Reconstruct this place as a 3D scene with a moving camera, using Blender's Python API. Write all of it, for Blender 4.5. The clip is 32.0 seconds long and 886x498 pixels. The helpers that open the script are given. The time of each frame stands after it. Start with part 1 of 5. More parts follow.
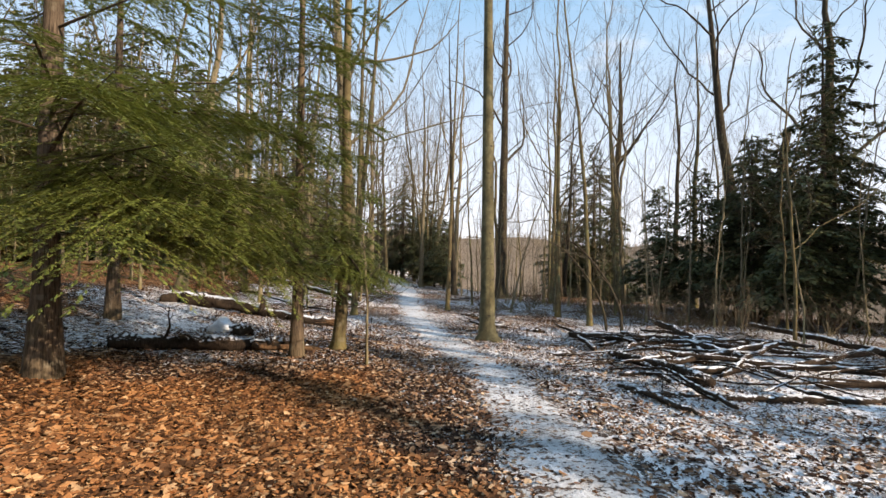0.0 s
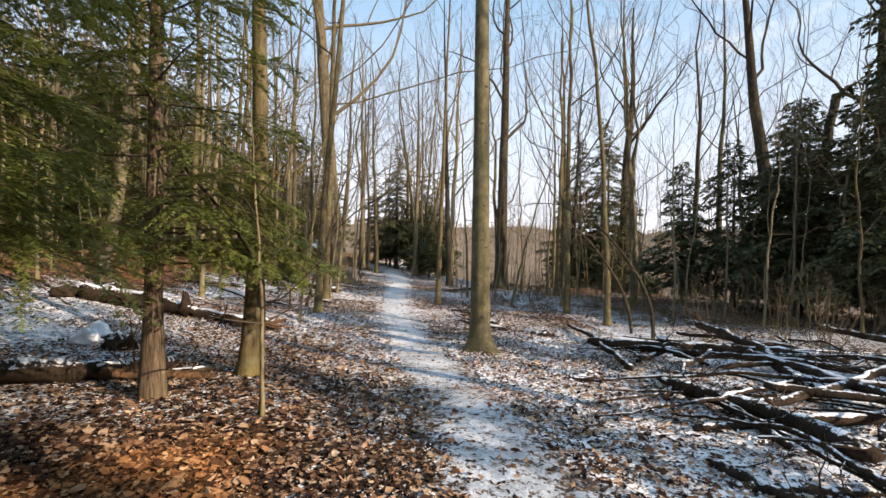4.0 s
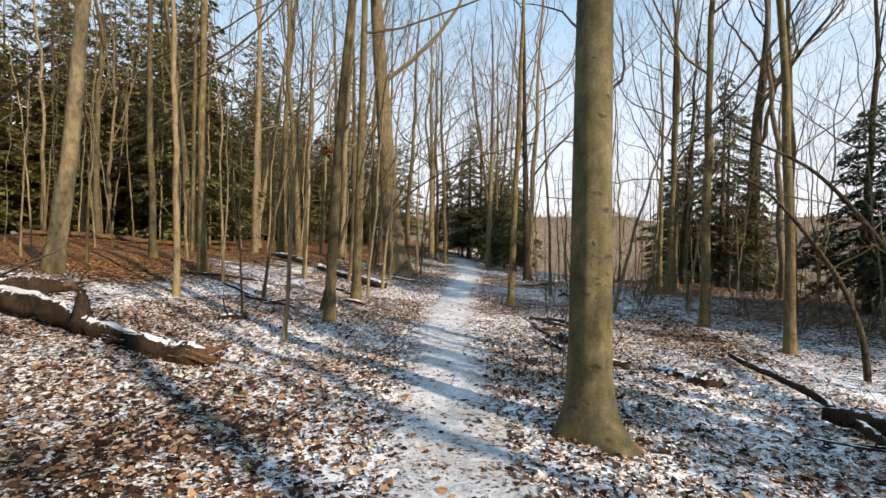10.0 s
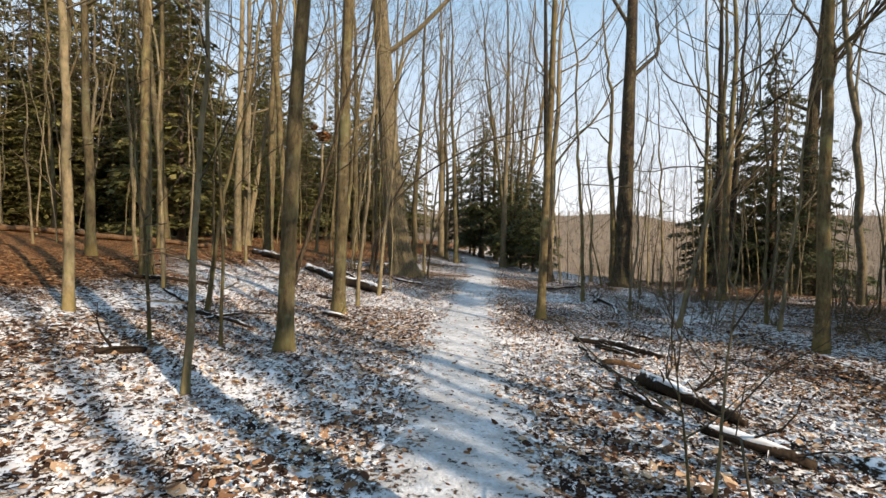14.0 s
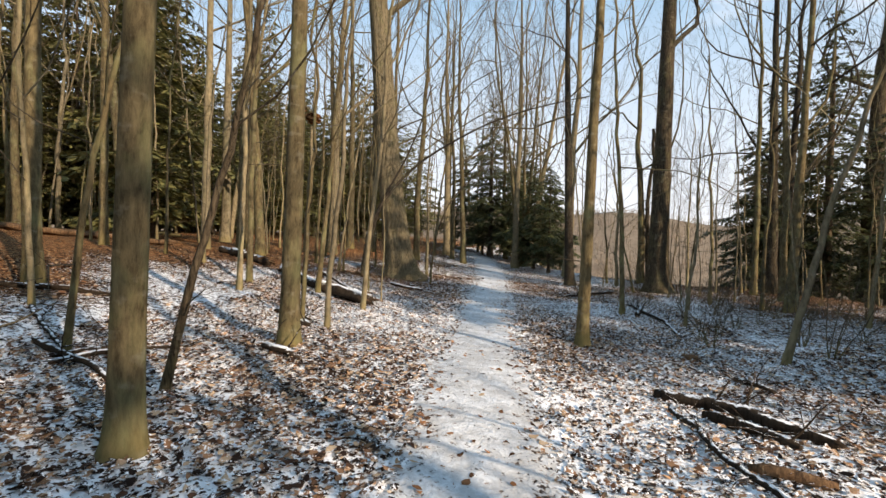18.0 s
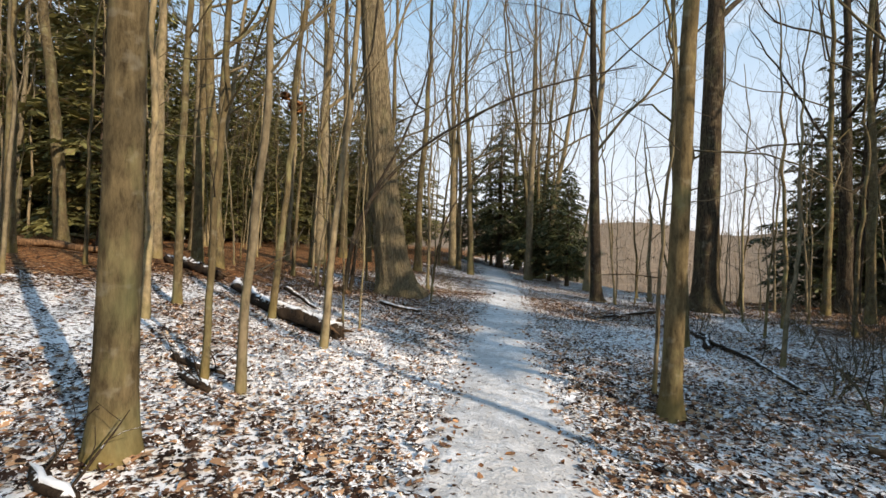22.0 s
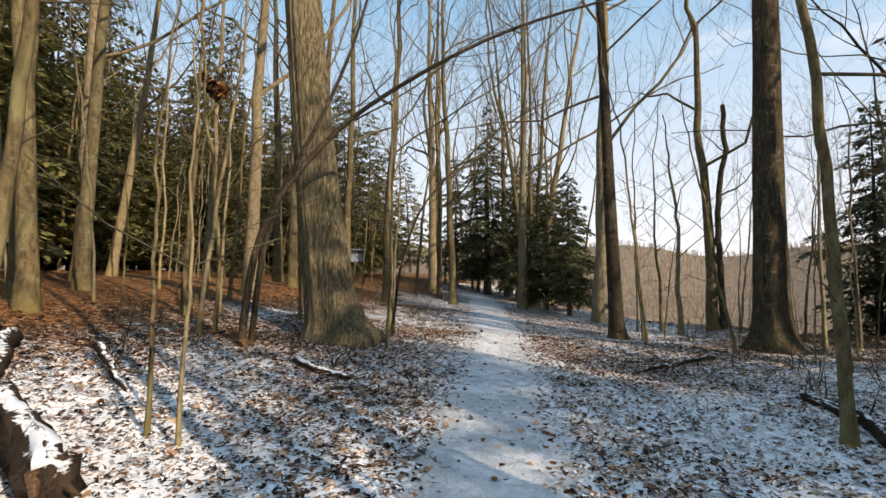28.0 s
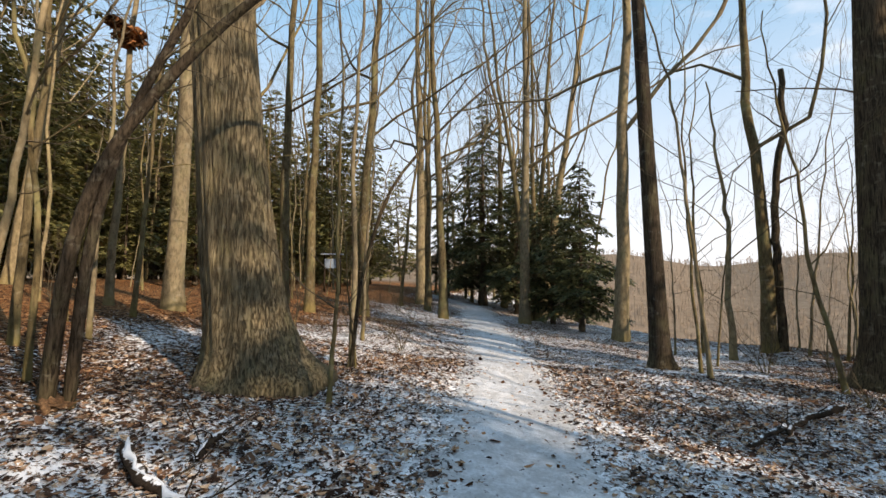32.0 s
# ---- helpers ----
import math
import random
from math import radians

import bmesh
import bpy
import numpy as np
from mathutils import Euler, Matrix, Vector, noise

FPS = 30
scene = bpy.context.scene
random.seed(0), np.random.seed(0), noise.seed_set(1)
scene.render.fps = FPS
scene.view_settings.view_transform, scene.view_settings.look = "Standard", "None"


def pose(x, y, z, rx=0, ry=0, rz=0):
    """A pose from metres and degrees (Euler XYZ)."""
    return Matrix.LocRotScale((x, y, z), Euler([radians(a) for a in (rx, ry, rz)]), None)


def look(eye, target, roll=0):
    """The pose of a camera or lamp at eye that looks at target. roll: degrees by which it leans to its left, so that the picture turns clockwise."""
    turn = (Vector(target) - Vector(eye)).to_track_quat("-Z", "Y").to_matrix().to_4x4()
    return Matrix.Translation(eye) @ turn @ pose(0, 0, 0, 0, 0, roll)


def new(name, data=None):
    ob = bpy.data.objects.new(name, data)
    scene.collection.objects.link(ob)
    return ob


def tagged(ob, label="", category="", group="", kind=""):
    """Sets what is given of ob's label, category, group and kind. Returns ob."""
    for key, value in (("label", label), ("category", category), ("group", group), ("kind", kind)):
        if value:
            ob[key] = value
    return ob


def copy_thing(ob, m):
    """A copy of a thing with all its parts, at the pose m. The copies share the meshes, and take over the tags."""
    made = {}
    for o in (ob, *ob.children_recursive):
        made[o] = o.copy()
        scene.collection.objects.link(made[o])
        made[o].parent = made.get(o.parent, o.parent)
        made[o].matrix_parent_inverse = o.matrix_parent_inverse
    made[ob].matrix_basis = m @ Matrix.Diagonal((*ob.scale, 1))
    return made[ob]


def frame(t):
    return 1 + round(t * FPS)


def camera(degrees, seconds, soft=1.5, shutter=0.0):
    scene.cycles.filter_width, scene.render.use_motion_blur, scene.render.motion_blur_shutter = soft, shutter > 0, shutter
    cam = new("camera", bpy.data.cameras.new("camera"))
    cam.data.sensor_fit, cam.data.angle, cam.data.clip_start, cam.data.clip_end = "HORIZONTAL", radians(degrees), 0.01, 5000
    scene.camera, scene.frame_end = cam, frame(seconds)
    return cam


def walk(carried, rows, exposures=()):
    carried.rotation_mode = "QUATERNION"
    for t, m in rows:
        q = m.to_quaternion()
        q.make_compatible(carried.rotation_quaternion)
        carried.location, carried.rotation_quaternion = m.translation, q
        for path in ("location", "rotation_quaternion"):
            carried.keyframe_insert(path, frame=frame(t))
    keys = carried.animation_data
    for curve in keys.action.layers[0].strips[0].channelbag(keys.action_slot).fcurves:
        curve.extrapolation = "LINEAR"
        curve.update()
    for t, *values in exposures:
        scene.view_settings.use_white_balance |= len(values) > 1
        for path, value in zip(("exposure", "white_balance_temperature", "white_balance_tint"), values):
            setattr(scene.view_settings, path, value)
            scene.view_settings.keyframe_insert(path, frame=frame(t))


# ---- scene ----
cam = camera(85.5, 32.0)
METRES, EYE, TILT, LEAN, TURN = 27.6, 1.6, 0.0, 0.0, 0.0
ROWS = [
    (0.0, 0.0, 0.0, 0.0, -0.01, 1.25, -0.65),
    (0.5, 0.0023, 0.0158, 0.0, -0.03, 1.21, -0.68),
    (1.0, 0.006, 0.0317, -0.0011, -0.02, 1.22, -0.64),
    (1.5, 0.0091, 0.0479, -0.0015, -0.05, 1.18, -0.66),
    (2.0, 0.0104, 0.0631, -0.0023, -0.05, 1.13, -0.74),
    (2.5, 0.0126, 0.0794, -0.0045, -0.08, 0.85, -0.73),
    (3.0, 0.0143, 0.0958, -0.0051, -0.07, 0.52, -0.72),
    (3.5, 0.0155, 0.1106, -0.0051, -0.02, 0.26, -0.74),
    (5.5, 0.023, 0.1667, -0.007, 0.32, -0.87, -0.57),
    (6.0, 0.0245, 0.1818, -0.0077, 1.2, -0.93, -0.62),
    (6.5, 0.0249, 0.1968, -0.0076, 2.52, -0.99, -0.69),
    (7.0, 0.0261, 0.213, -0.0084, 3.45, -1.04, -0.67),
    (7.5, 0.0251, 0.229, -0.0096, 4.37, -1.11, -0.75),
    (8.0, 0.0243, 0.2454, -0.01, 5.23, -1.15, -0.76),
    (8.5, 0.025, 0.2623, -0.0111, 6.12, -1.19, -0.67),
    (9.0, 0.0236, 0.2784, -0.0122, 7.53, -1.23, -0.72),
    (9.5, 0.0228, 0.2946, -0.0132, 8.57, -1.26, -0.72),
    (10.0, 0.0217, 0.3113, -0.0137, 9.38, -1.31, -0.75),
    (10.5, 0.0188, 0.3269, -0.0144, 9.83, -1.33, -0.76),
    (11.0, 0.0167, 0.3427, -0.0153, 9.99, -1.34, -0.74),
    (11.5, 0.0145, 0.3567, -0.0154, 10.08, -1.37, -0.77),
    (12.0, 0.0109, 0.3705, -0.0157, 10.18, -1.38, -0.79),
    (12.5, 0.0087, 0.3856, -0.0169, 10.29, -1.39, -0.77),
    (13.0, 0.0064, 0.4002, -0.0174, 10.38, -1.4, -0.78),
    (13.5, 0.0033, 0.4148, -0.0178, 10.48, -1.41, -0.75),
    (14.0, 0.0008, 0.4308, -0.0195, 10.58, -1.42, -0.74),
    (14.5, -0.002, 0.4464, -0.0205, 10.66, -1.44, -0.77),
    (16.5, -0.0116, 0.5055, -0.0212, 11.07, -1.57, -0.98),
    (17.0, -0.0136, 0.521, -0.021, 11.15, -1.59, -0.95),
    (17.5, -0.0174, 0.5353, -0.0213, 11.23, -1.63, -1.0),
    (18.0, -0.0204, 0.5499, -0.0219, 11.32, -1.66, -1.02),
    (18.5, -0.0228, 0.5657, -0.0221, 11.44, -1.29, -1.02),
    (19.0, -0.0266, 0.5822, -0.0224, 11.52, -0.93, -1.08),
    (19.5, -0.0284, 0.5983, -0.0239, 11.63, -0.77, -1.08),
    (20.0, -0.0308, 0.6137, -0.0243, 11.74, -0.69, -1.07),
    (20.5, -0.0338, 0.6277, -0.0241, 11.85, -0.59, -1.1),
    (21.0, -0.0351, 0.6432, -0.0254, 11.96, -0.54, -1.04),
    (21.5, -0.0378, 0.658, -0.0264, 12.03, -0.49, -1.05),
    (22.0, -0.041, 0.6719, -0.0257, 12.13, -0.49, -1.06),
    (22.5, -0.0426, 0.6865, -0.0265, 12.16, -0.46, -1.02),
    (23.0, -0.0457, 0.6999, -0.0268, 12.13, -0.42, -1.01),
    (23.5, -0.0479, 0.7136, -0.0267, 12.07, -0.42, -0.99),
    (24.0, -0.0488, 0.7283, -0.0264, 11.85, -0.41, -0.94),
    (24.5, -0.0517, 0.7426, -0.0268, 11.63, -0.37, -0.93),
    (26.5, -0.0554, 0.8026, -0.0301, 11.46, 1.28, 0.13),
    (27.0, -0.0562, 0.8195, -0.03, 11.27, 1.87, 0.1),
    (27.5, -0.0578, 0.8348, -0.0301, 11.09, 2.35, 0.08),
    (28.0, -0.0576, 0.8519, -0.0313, 10.7, 2.74, 0.11),
    (28.5, -0.0579, 0.8687, -0.0316, 10.44, 3.14, 0.13),
    (29.0, -0.0602, 0.885, -0.0322, 10.31, 3.36, 0.02),
    (29.5, -0.0624, 0.9039, -0.0333, 10.23, 3.49, 0.02),
    (30.0, -0.0661, 0.9215, -0.034, 10.19, 3.69, -0.0),
    (30.5, -0.0696, 0.9382, -0.0334, 10.09, 3.78, 0.02),
    (31.0, -0.0717, 0.9555, -0.0334, 9.99, 3.81, 0.1),
    (31.5, -0.0754, 0.9719, -0.0337, 9.87, 3.82, 0.06),
    (32.0, -0.0772, 0.9883, -0.0337, 9.8, 3.85, 0.08),
]
from math import cos, exp, pi, sin, sqrt, tan

walk_rows = [(t, pose(0, 0, EYE, TILT, LEAN, TURN) @ pose(METRES * x, METRES * y, METRES * z, 90 + pitch, roll, yaw))
             for t, x, y, z, yaw, pitch, roll in ROWS]
walk(cam, walk_rows, [(0, 0.62, 6600, 15), (6, 0.64, 6600, 16), (12, 0.56, 6700, 13), (20, 0.5, 6650, 13), (25, 0.48, 6550, 12), (28, 0.5, 6750, 14), (32, 0.56, 6750, 14)])

# ---- world and sun ----
SUN_AZ, SUN_EL = radians(-33), radians(25)   # direction towards the sun, from +x towards +y
world = bpy.data.worlds.new("winter_sky")
scene.world = world
world.use_nodes = True
wn, wl = world.node_tree.nodes, world.node_tree.links
sky = wn.new("ShaderNodeTexSky")
sky.sky_type = "NISHITA"
sky.sun_disc = False
sky.sun_elevation = SUN_EL
sky.sun_rotation = pi / 2 - SUN_AZ
sky.air_density, sky.dust_density, sky.ozone_density = 1.0, 0.6, 1.6
bg = wn["Background"]
bg.inputs["Strength"].default_value = 0.081
# thin high cloud, whiter towards the horizon
geo_n = wn.new("ShaderNodeTexCoord")
cmap = wn.new("ShaderNodeMapping")
cmap.inputs["Scale"].default_value = (1.3, 1.3, 3.6)
cn = wn.new("ShaderNodeTexNoise")
cn.inputs["Scale"].default_value, cn.inputs["Detail"].default_value, cn.inputs["Roughness"].default_value = 2.2, 7, 0.6
cr = wn.new("ShaderNodeMapRange")
cr.inputs[1].default_value, cr.inputs[2].default_value, cr.inputs[3].default_value, cr.inputs[4].default_value = 0.5, 0.72, 0.0, 0.65
cm = wn.new("ShaderNodeMix")
cm.data_type = "RGBA"
cm.inputs[7].default_value = (9.9, 10.0, 10.2, 1)
wl.new(geo_n.outputs["Generated"], cmap.inputs[0])
wl.new(cmap.outputs[0], cn.inputs["Vector"])
wl.new(cn.outputs[0], cr.inputs[0])
sep = wn.new("ShaderNodeSeparateXYZ")
wl.new(geo_n.outputs["Generated"], sep.inputs[0])
hz = wn.new("ShaderNodeMapRange")   # haze thickens towards the horizon
hz.inputs[1].default_value, hz.inputs[2].default_value, hz.inputs[3].default_value, hz.inputs[4].default_value = 0.0, 0.5, 0.92, 0.0
wl.new(sep.outputs[2], hz.inputs[0])
mx = wn.new("ShaderNodeMath")
mx.operation = "MAXIMUM"
wl.new(cr.outputs[0], mx.inputs[0])
wl.new(hz.outputs[0], mx.inputs[1])
wl.new(mx.outputs[0], cm.inputs[0])
veil = wn.new("ShaderNodeMix")   # thin milky blue air
veil.data_type = "RGBA"
veil.inputs[0].default_value = 0.7
veil.inputs[7].default_value = (3.6, 6.6, 9.4, 1)
wl.new(sky.outputs[0], veil.inputs[6])
wl.new(veil.outputs[2], cm.inputs[6])
wl.new(cm.outputs[2], bg.inputs["Color"])
sun_data = bpy.data.lights.new("sun", "SUN")
sun_data.energy, sun_data.angle, sun_data.color = 5.0, radians(0.53), (1.0, 0.85, 0.65)
sun_dir = Vector((cos(SUN_EL) * cos(SUN_AZ), cos(SUN_EL) * sin(SUN_AZ), sin(SUN_EL)))
sun = new("sun", sun_data)
sun.matrix_world = look((0, 0, 40), Vector((0, 0, 40)) - sun_dir)


# ---- materials ----
class Nodes:
    """A short hand for building one node material."""

    def __init__(self, name, rough=0.8, spec=0.3):
        self.mat = bpy.data.materials.new(name)
        self.mat.use_nodes = True
        self.n, self.l = self.mat.node_tree.nodes, self.mat.node_tree.links
        self.out = self.n["Principled BSDF"]
        self.out.inputs["Roughness"].default_value = rough
        self.out.inputs["Specular IOR Level"].default_value = spec

    def put(self, target, value):
        if isinstance(value, bpy.types.NodeSocket):
            self.l.new(value, target)
        elif isinstance(value, tuple) and len(value) == 3 and len(target.default_value) == 4:
            target.default_value = (*value, 1)
        else:
            target.default_value = value

    def coord(self, which="Position", scale=(1, 1, 1)):
        if which == "Position":
            s = self.n.new("ShaderNodeNewGeometry").outputs["Position"]
        else:
            s = self.n.new("ShaderNodeTexCoord").outputs[which]
        m = self.n.new("ShaderNodeMapping")
        m.inputs["Scale"].default_value = scale
        self.l.new(s, m.inputs[0])
        return m.outputs[0]

    def noise(self, vec, scale, detail=4, rough=0.55):
        k = self.n.new("ShaderNodeTexNoise")
        self.put(k.inputs["Vector"], vec)
        k.inputs["Scale"].default_value, k.inputs["Detail"].default_value, k.inputs["Roughness"].default_value = scale, detail, rough
        return k.outputs[0]

    def cells(self, vec, scale, out="Color", feature="F1"):
        k = self.n.new("ShaderNodeTexVoronoi")
        k.feature = feature
        self.put(k.inputs["Vector"], vec)
        k.inputs["Scale"].default_value = scale
        return k.outputs[out]

    def ramp(self, fac, stops, kind="LINEAR"):
        k = self.n.new("ShaderNodeValToRGB")
        k.color_ramp.interpolation = kind
        el = k.color_ramp.elements
        while len(el) < len(stops):
            el.new(0.5)
        for e, (p, c) in zip(el, stops):
            e.position, e.color = p, (*c, 1)
        self.put(k.inputs[0], fac)
        return k.outputs[0]

    def span(self, v, a, b, lo=0.0, hi=1.0):
        k = self.n.new("ShaderNodeMapRange")
        self.put(k.inputs[0], v)
        for i, q in enumerate((a, b, lo, hi)):
            k.inputs[i + 1].default_value = q
        return k.outputs[0]

    def math(self, op, a, b):
        k = self.n.new("ShaderNodeMath")
        k.operation = op
        self.put(k.inputs[0], a)
        self.put(k.inputs[1], b)
        return k.outputs[0]

    def mix(self, fac, a, b, blend="MIX"):
        k = self.n.new("ShaderNodeMix")
        k.data_type, k.blend_type = "RGBA", blend
        self.put(k.inputs[0], fac)
        self.put(k.inputs[6], a)
        self.put(k.inputs[7], b)
        return k.outputs[2]

    def attr(self, name):
        k = self.n.new("ShaderNodeAttribute")
        k.attribute_name = name
        return k.outputs["Fac"]

    def island(self):
        return self.n.new("ShaderNodeNewGeometry").outputs["Random Per Island"]

    def objrand(self):
        return self.n.new("ShaderNodeObjectInfo").outputs["Random"]

    def up(self):
        k = self.n.new("ShaderNodeSeparateXYZ")
        self.l.new(self.n.new("ShaderNodeNewGeometry").outputs["Normal"], k.inputs[0])
        return k.outputs[2]

    def done(self, color, bump=None, strength=0.5, dist=0.01, rough=None):
        self.put(self.out.inputs["Base Color"], color)
        if bump is not None:
            b = self.n.new("ShaderNodeBump")
            b.inputs["Strength"].default_value, b.inputs["Distance"].default_value = strength, dist
            self.l.new(bump, b.inputs["Height"])
            self.l.new(b.outputs[0], self.out.inputs["Normal"])
        if rough is not None:
            self.put(self.out.inputs["Roughness"], rough)
        return self.mat


ORANGE_TONES = [(0.0, (0.045, 0.022, 0.012)), (0.3, (0.15, 0.072, 0.033)), (0.55, (0.31, 0.13, 0.05)), (0.8, (0.5, 0.235, 0.09)), (1.0, (0.6, 0.38, 0.2))]
LEAF_TONES = [(0.0, (0.016, 0.01, 0.008)), (0.42, (0.055, 0.031, 0.021)), (0.61, (0.17, 0.09, 0.052)), (0.82, (0.38, 0.222, 0.125)), (1.0, (0.56, 0.42, 0.285))]
SNOW_TONE = (0.87, 0.865, 0.885)


def snow_mask(m, p, level):
    """Where patches of thin snow lie, by place and by the cover of the spot."""
    s = m.math("ADD", m.math("MULTIPLY", m.noise(p, 11, 4, 0.7), 0.8), m.math("MULTIPLY", m.noise(p, 29, 3, 0.65), 0.85))
    s = m.math("ADD", s, m.math("MULTIPLY", m.noise(p, 1.1, 4), 0.2))
    s = m.math("ADD", s, m.math("MULTIPLY", m.attr("snow"), 0.8))
    return m.span(s, level, level + 0.045)


def mat_ground():
    m = Nodes("snowy_leaf_litter", 0.95, 0.06)
    p = m.coord()
    flat = m.coord(scale=(1, 1, 0.3))
    warp = m.noise(flat, 14, 3)
    cell = m.cells(m.mix(0.06, flat, warp), 22)
    fine = m.noise(p, 60, 3)
    tone = m.n.new("ShaderNodeSeparateColor")
    m.l.new(cell, tone.inputs[0])
    leaf = m.mix(m.span(m.attr("snow"), 0.05, 0.3), m.ramp(tone.outputs[0], ORANGE_TONES), m.ramp(tone.outputs[0], LEAF_TONES))
    # dark specks: wet soil, and shade in the leaf gaps, put into the colour
    leaf = m.mix(0.85, leaf, m.ramp(fine, [(0.35, (0.2, 0.19, 0.18)), (0.7, (0.9, 0.9, 0.9))]), "MULTIPLY")
    fac = snow_mask(m, p, 1.225)
    far = m.attr("woods")
    woods_v = m.coord(scale=(1, 1, 0.12))
    wn1 = m.noise(woods_v, 0.25, 8, 0.75)
    # far slope colour is lightened to include the haze of the valley
    woods = m.ramp(wn1, [(0.3, (0.15, 0.11, 0.08)), (0.55, (0.23, 0.175, 0.125)), (0.75, (0.3, 0.235, 0.17))])
    col = m.mix(fac, leaf, SNOW_TONE)
    col = m.mix(far, col, woods)
    h = m.math("ADD", m.math("MULTIPLY", fac, 0.7), m.math("MULTIPLY", tone.outputs[0], 0.5))
    h = m.math("ADD", h, m.math("MULTIPLY", fine, 0.4))
    return m.done(col, h, 0.9, 0.03)


def mat_path():
    """Trodden snow with bits of leaf showing through, more of them towards the edges."""
    m = Nodes("trodden_snow", 0.75, 0.25)
    p = m.coord()
    a = m.noise(p, 7, 5, 0.6)
    b = m.noise(p, 30, 4, 0.65)
    c = m.noise(p, 1.3, 3)
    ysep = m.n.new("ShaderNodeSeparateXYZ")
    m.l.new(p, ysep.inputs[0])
    snow = m.ramp(b, [(0.25, (0.5, 0.5, 0.515)), (0.6, (0.76, 0.765, 0.785))])
    grey = m.span(m.math("ADD", m.math("MULTIPLY", a, 0.6), m.math("MULTIPLY", c, 0.5)), 0.5, 0.66, 0.55, 0.0)
    snow = m.mix(grey, snow, (0.33, 0.315, 0.3))
    s = m.math("ADD", m.math("MULTIPLY", m.noise(p, 9, 4, 0.65), 0.75), m.math("MULTIPLY", m.noise(p, 23, 3, 0.6), 0.8))
    s = m.math("ADD", s, m.math("MULTIPLY", c, 0.25))
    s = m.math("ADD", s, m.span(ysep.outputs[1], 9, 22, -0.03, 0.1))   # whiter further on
    s = m.math("SUBTRACT", s, m.math("MULTIPLY", m.attr("edge"), 0.24))
    cell = m.n.new("ShaderNodeSeparateColor")
    m.l.new(m.cells(p, 19), cell.inputs[0])
    bits = m.mix(m.span(b, 0.3, 0.7), m.ramp(cell.outputs[0], LEAF_TONES), (0.06, 0.042, 0.03))
    fac = m.span(s, 0.75, 0.84)
    h = m.math("ADD", m.math("ADD", a, m.math("MULTIPLY", b, 0.6)), m.math("MULTIPLY", fac, 0.4))
    return m.done(m.mix(fac, bits, snow), h, 0.8, 0.035)


def mat_leaf():
    m = Nodes("dry_leaf", 0.9, 0.08)
    p = m.coord()
    rnd = m.island()
    tone = m.mix(m.span(m.attr("snow"), 0.05, 0.3), m.ramp(rnd, ORANGE_TONES), m.ramp(rnd, LEAF_TONES))
    tone = m.mix(0.4, tone, m.ramp(m.noise(p, 90, 2), [(0.3, (0.45, 0.42, 0.4)), (0.7, (1, 1, 1))]), "MULTIPLY")
    tone = m.mix(snow_mask(m, p, 1.375), tone, SNOW_TONE)
    return m.done(tone, m.noise(p, 140, 2), 0.25, 0.004)


def mat_single_leaf():
    m = Nodes("dry_single_leaf", 0.9, 0.08)
    p = m.coord()
    tone = m.ramp(m.objrand(), LEAF_TONES)
    tone = m.mix(0.4, tone, m.ramp(m.noise(p, 90, 2), [(0.3, (0.45, 0.42, 0.4)), (0.7, (1, 1, 1))]), "MULTIPLY")
    return m.done(tone, m.noise(p, 140, 2), 0.25, 0.004)


def mat_bark(name, dark, light, moss=0.25, stretch=0.12, scale=26, bump=0.6, dist=0.012, ridges=False):
    """Bark: fine upright grain, blotches of lichen, darker creases."""
    m = Nodes(name, 0.95, 0.06)
    p = m.coord(scale=(1, 1, stretch))
    grain = m.noise(p, scale, 6, 0.7)
    blot = m.noise(m.coord(scale=(1, 1, 0.5)), 3.2, 4, 0.6)
    col = m.ramp(grain, [(0.28, dark), (0.72, light)])
    lich = m.span(blot, 0.5, 0.68, 0, moss)
    col = m.mix(lich, col, (0.25, 0.25, 0.12))
    pale = m.span(m.noise(m.coord(scale=(1, 1, 1.4)), 5.5, 3), 0.58, 0.7, 0, 0.35)
    col = m.mix(pale, col, (0.3, 0.28, 0.22))
    col = m.mix(1.0, col, m.ramp(m.objrand(), [(0.0, (0.72, 0.72, 0.74)), (1.0, (1.15, 1.1, 1.0))]), "MULTIPLY")
    foot = m.n.new("ShaderNodeSeparateXYZ")
    m.l.new(m.coord("Object"), foot.inputs[0])
    moss_at = m.math("ADD", foot.outputs[2], m.math("MULTIPLY", blot, 1.1))
    col = m.mix(m.span(moss_at, 0.55, 0.95, 0.12 if ridges else 0.45, 0.0), col, (0.23, 0.18, 0.06))   # moss on the foot of the trunk
    h = grain
    if ridges:
        rid = m.noise(m.coord(scale=(1, 1, 0.075)), 46, 5, 0.7)
        crease = m.span(rid, 0.36, 0.52)
        col = m.mix(crease, tuple(0.85 * c for c in dark), col)
        h = m.math("ADD", m.math("MULTIPLY", grain, 0.4), crease)
    return m.done(col, h, bump, dist)


